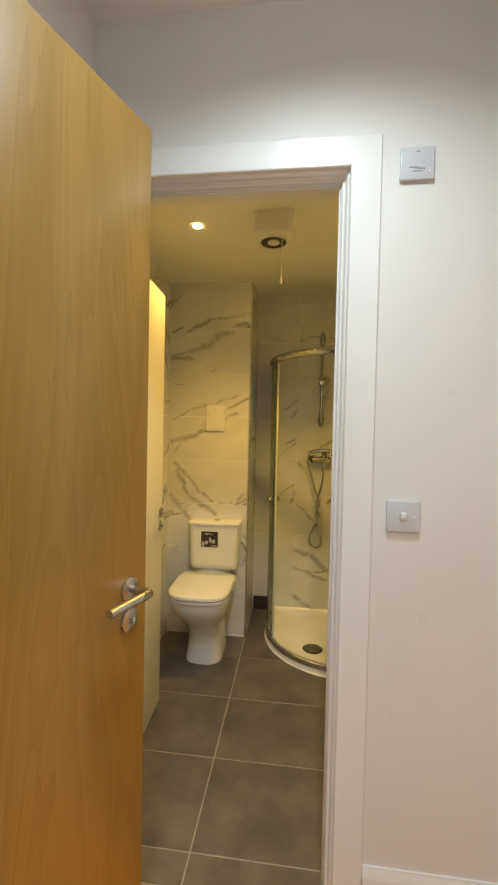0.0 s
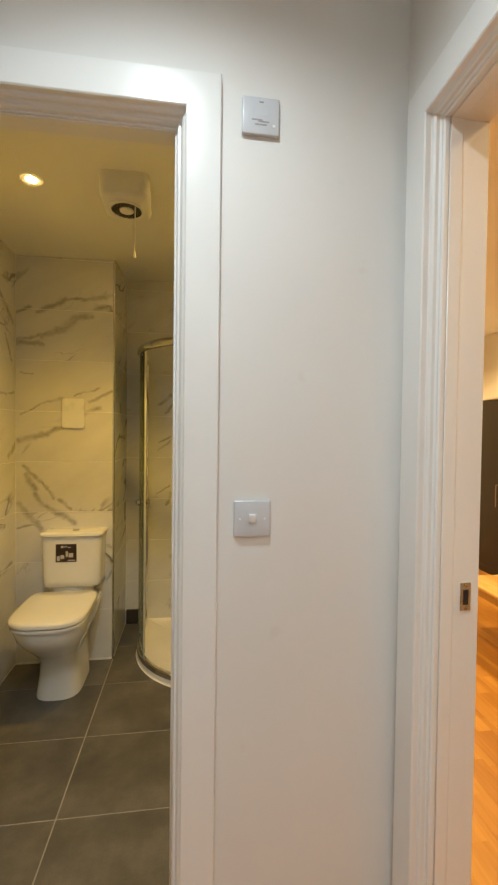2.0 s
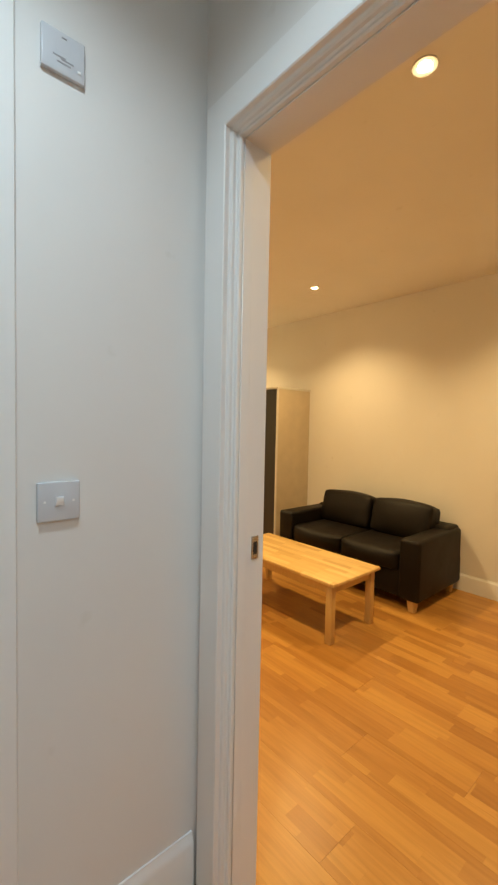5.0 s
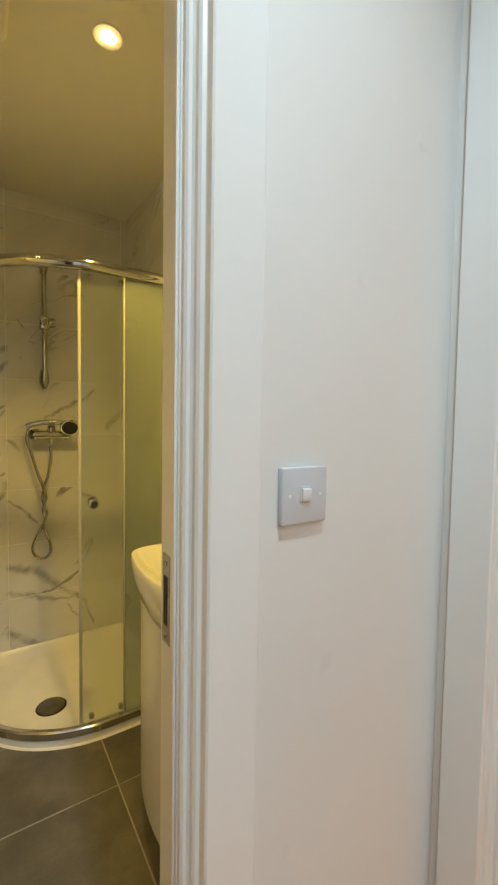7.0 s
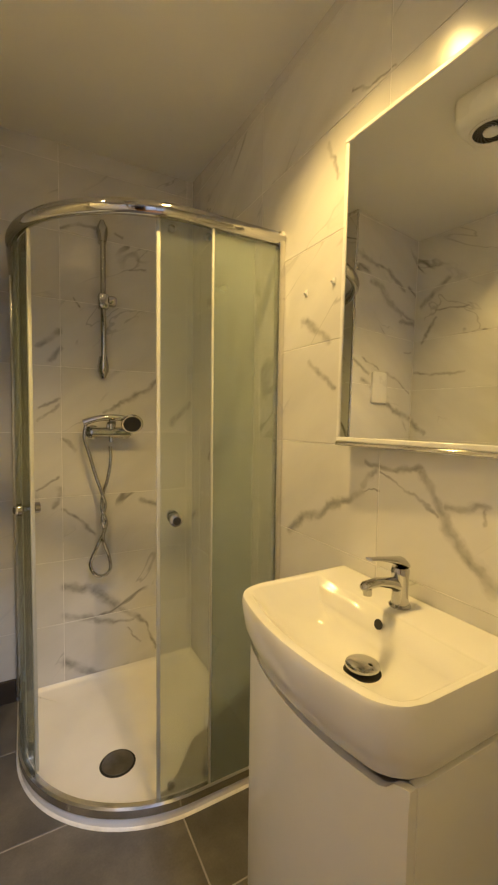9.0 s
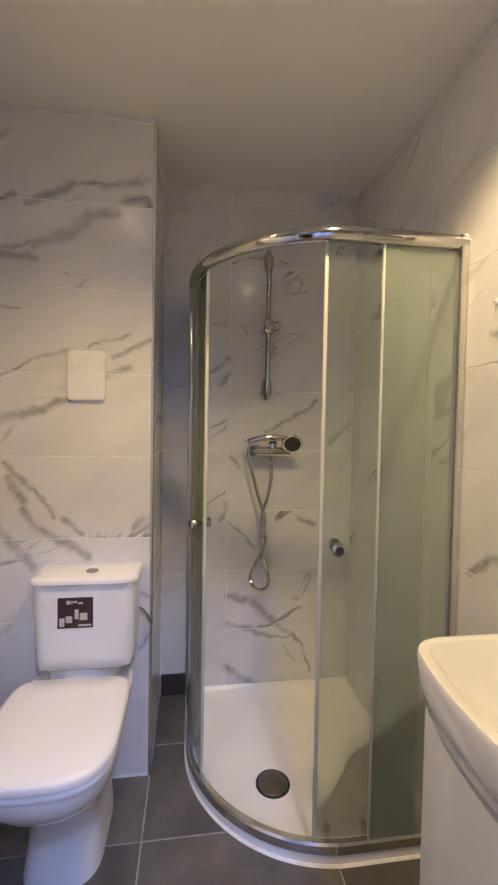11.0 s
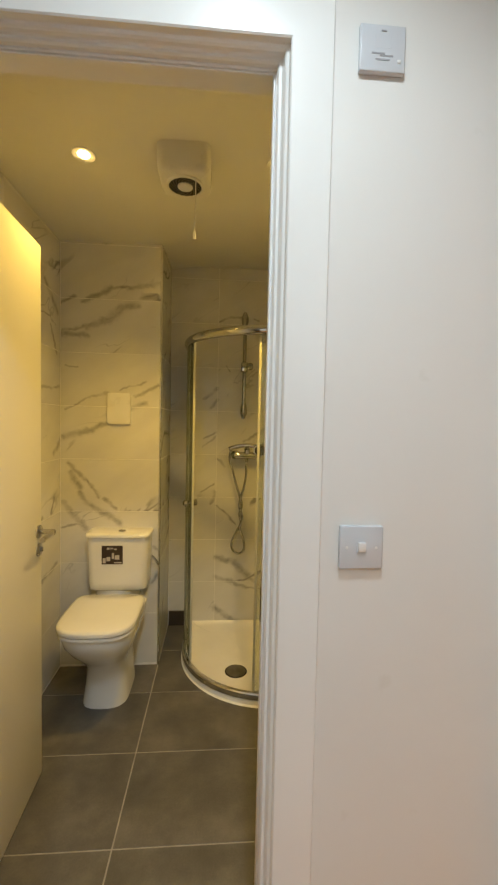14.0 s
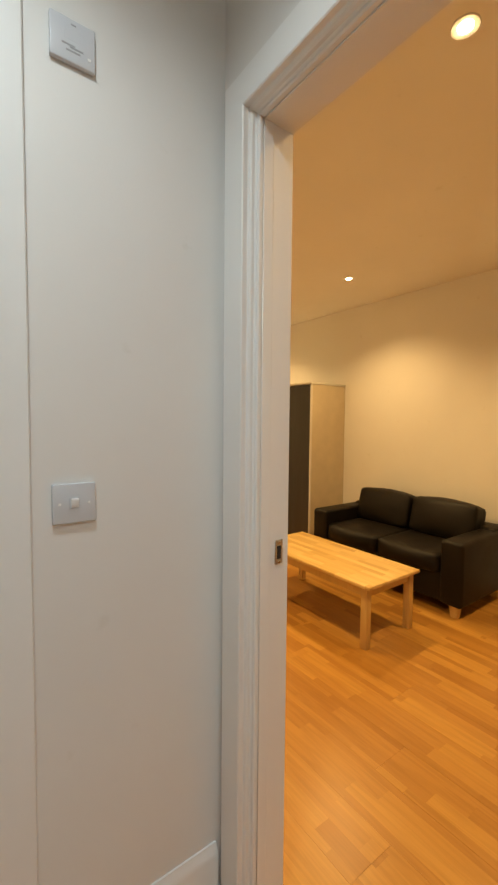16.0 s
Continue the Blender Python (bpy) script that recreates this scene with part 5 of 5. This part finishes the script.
for s in (-1, 1):
    part("seat_cushion", cushion(0.30, s * 0.274, 0.355, 0.295, 0.272, 0.072, 0.12), LEATHER, sofa, "flattened leather seat cushion", angle=80)
    part("back_cushion", cushion(0.560, s * 0.288, 0.560, 0.095, 0.276, 0.150, 0.38, 14), LEATHER, sofa, "plump leather back cushion", angle=80)
for x in (0.06, SD - 0.09):
    for y in (-SL + 0.07, SL - 0.07):
        part("foot", loft([ring(x, y, 0.0, 0.026, 0.026, 16, 5), ring(x, y, 0.088, 0.036, 0.036, 16, 5)]), PINE, sofa, "pale wooden block foot")

wardrobe = tagged(empty("wardrobe", 2.88, 2.575, 0), "two-door wardrobe with charcoal doors and pale beige carcass", "wardrobe")
WW, WD, WH = 0.415, 0.525, 1.790
part("carcass", box(0.018, WD, -WW, WW, 0.0, WH - 0.022, 0.002, 1), BEIGE, wardrobe)
part("top", box(-0.004, WD + 0.002, -WW - 0.006, WW + 0.006, WH - 0.022, WH, 0.003, 2), PALE, wardrobe, "pale beige top panel")
for s in (-1, 1):
    part("side_edge", box(0.0, 0.018, s * WW, s * (WW - 0.018), 0.0, WH - 0.022, 0.001, 1), PALE, wardrobe)
    dr = part("door", box(-0.001, 0.017, s * 0.002, s * (WW - 0.020), 0.075, WH - 0.026, 0.002, 1), CHARCOAL, wardrobe, "charcoal woodgrain door")
    part("handle", tube([(0.0, s * 0.075, 0.70), (-0.026, s * 0.075, 0.705), (-0.026, s * 0.075, 0.915), (0.0, s * 0.075, 0.92)], 0.006, 10), SATIN, dr, "slim metal bar handle")
part("plinth", box(0.012, 0.03, -WW + 0.018, WW - 0.018, 0.0, 0.072), CHARCOAL, wardrobe)

chest = tagged(empty("chest_of_drawers", 2.885, 3.245, 0), "tall five-drawer chest with charcoal fronts and pale frame", "chest of drawers")
part("carcass", box(0.014, 0.40, -0.225, 0.225, 0.0, 1.045, 0.002, 1), BEIGE, chest)
part("top", box(-0.004, 0.405, -0.23, 0.23, 1.045, 1.068, 0.003, 2), PALE, chest)
for k in range(5):
    z = 0.075 + 0.1935 * k
    dr = part("drawer", box(-0.002, 0.013, -0.208, 0.208, z + 0.003, z + 0.189, 0.002, 1), CHARCOAL, chest, "charcoal drawer front")
    part("handle", tube([(0.0, -0.075, z + 0.115), (-0.024, -0.07, z + 0.115), (-0.024, 0.07, z + 0.115), (0.0, 0.075, z + 0.115)], 0.0055, 10), SATIN, dr, "slim metal bar handle")
for s in (-1, 1):
    part("side_edge", box(0.0, 0.0135, s * 0.225, s * 0.211, 0.0, 1.044, 0.001, 1), PALE, chest)


# ---------- pieces: tiles and boards, last ----------
TILE_CACHE = {}


def slab(w, h, t, r, material, flat=False):
    """A bevelled tile or board: face towards local -y (walls) or +z (floors), its origin at the middle of the face."""
    key = (round(w, 3), round(h, 3), material.name, flat)
    if key not in TILE_CACHE:
        bm = bmesh.new()
        a, b = w / 2, h / 2
        rings = []
        for d, o in ((t, 0.0), (r, 0.0), (0.0, r)):
            rings.append([(x * (a - o), d, z * (b - o)) if not flat else (x * (a - o), z * (b - o), -d) for x, z in ((-1, -1), (1, -1), (1, 1), (-1, 1))])
        TILE_CACHE[key] = mesh_of(loft(rings), "tile", material, 20)
    return TILE_CACHE[key]


ROWS = [0.012 + 0.3005 * k for k in range(-1, 9)]


def tile_wall(parent, origin, rz, length, top, starts, material=MARBLE):
    """Tiles 0.6 x 0.3 on a wall: origin is the wall's left end on the face (seen from the room), rz turns local -y to the room."""
    m0 = pose(origin[0], origin[1], 0, 0, 0, rz)
    for n, z0 in enumerate(ROWS):
        za, zb = max(z0, 0.0), min(z0 + 0.3005, top)
        if zb - za < 0.02:
            continue
        x = -starts[n % len(starts)]
        while x < length:
            xa, xb = max(x, 0.0), min(x + 0.602, length)
            if xb - xa > 0.012:
                ob = new("tile", slab(xb - xa - 0.0032, zb - za - 0.0032, TT, 0.0006, material))
                ob.parent = parent
                tilt = (random.uniform(-0.10, 0.10), 0, random.uniform(-0.07, 0.07))
                ob.matrix_basis = m0 @ pose((xa + xb) / 2, random.uniform(0, 0.0006), (za + zb) / 2, *tilt)
            x += 0.602


TOP = 2.53
tile_wall(wall_bx, (BX0, BOXY), 0, BOXX - BX0, TOP, (0.0,), MARBLE_BOXING)
tile_wall(wall_bx, (BOXX, BOXY), 90, BY1 - BOXY, TOP, (0.1,))
tile_wall(wall_bb, (BOXX, BY1), 0, BX1 - BOXX, TOP, (0.28,), MARBLE_BACK)
tile_wall(wall_br, (BX1, BY1), -90, BY1 - BY0, TOP, (0.487,), MARBLE_EAST)
tile_wall(wall_bl, (BX0, BY0), 90, BOXY - BY0, TOP, (0.30,), MARBLE_WEST)
part("corner_trim", tube([(BOXX - 0.004, BOXY + 0.004, 0.0), (BOXX - 0.004, BOXY + 0.004, 2.42)], 0.0065, 10), ALU, wall_bx, "slim metal tile trim")

# inner face of the bathroom's door wall, tiled
wall_bd = structure("wall_bath_door", box(DOOR_R + LIN, BX1 + GD, BY0 - 0.0115, BY0 - GD, 0, 2.5), GROUT, "tiled inner face of the bathroom door wall", "wall")
tile_wall(wall_bd, (BX1, BY0), 180, BX1 - DOOR_R - LIN, TOP, (0.1,))

ys = (0.0215, 0.132, 0.534, 0.937, 1.3345, 1.7335, 2.065)
xs = (BX0 - 0.01, -0.577, 0.0265, BX1 + 0.01)
for ya, yb in zip(ys, ys[1:]):
    for xa, xb in zip(xs, xs[1:]):
        ob = new("tile", slab(xb - xa - 0.0055, yb - ya - 0.0055, 0.010, 0.0008, FLOORTILE, True))
        ob.parent = floor_b
        ob.matrix_basis = pose((xa + xb) / 2, (ya + yb) / 2, 0.0, random.uniform(-0.05, 0.05), random.uniform(-0.05, 0.05), 0)


def boards(parent, x0, x1, y0, y1, length=1.21, width=0.198):
    """Laminate boards along y, with staggered end joints."""
    x, n = x0, 0
    while x < x1 - 0.01:
        xb = min(x + width, x1)
        y = y0 - (0.0, 0.42, 0.83, 0.21, 0.62)[n % 5]
        while y < y1:
            ya, yb = max(y, y0), min(y + length, y1)
            if yb - ya > 0.03:
                ob = new("board", slab(xb - x - 0.0004, yb - ya - 0.0004, 0.009, 0.0003, PLANK, True))
                ob.parent = parent
                ob.matrix_basis = pose((x + xb) / 2, (ya + yb) / 2, 0.0)
            y += length
        x, n = xb, n + 1


boards(floor_l, LX0 + 0.0, LX1, LY0, LY1)
boards(floor_h, -2.0, HX1, -2.6, 0.018)
for k, ya in enumerate((LD_S, LD_S + 0.38)):
    ob = new("board", slab(0.128, 0.379, 0.009, 0.0005, PLANK, True))
    ob.parent = floor_h
    ob.matrix_basis = pose(0.495, ya + 0.19, 0.0)
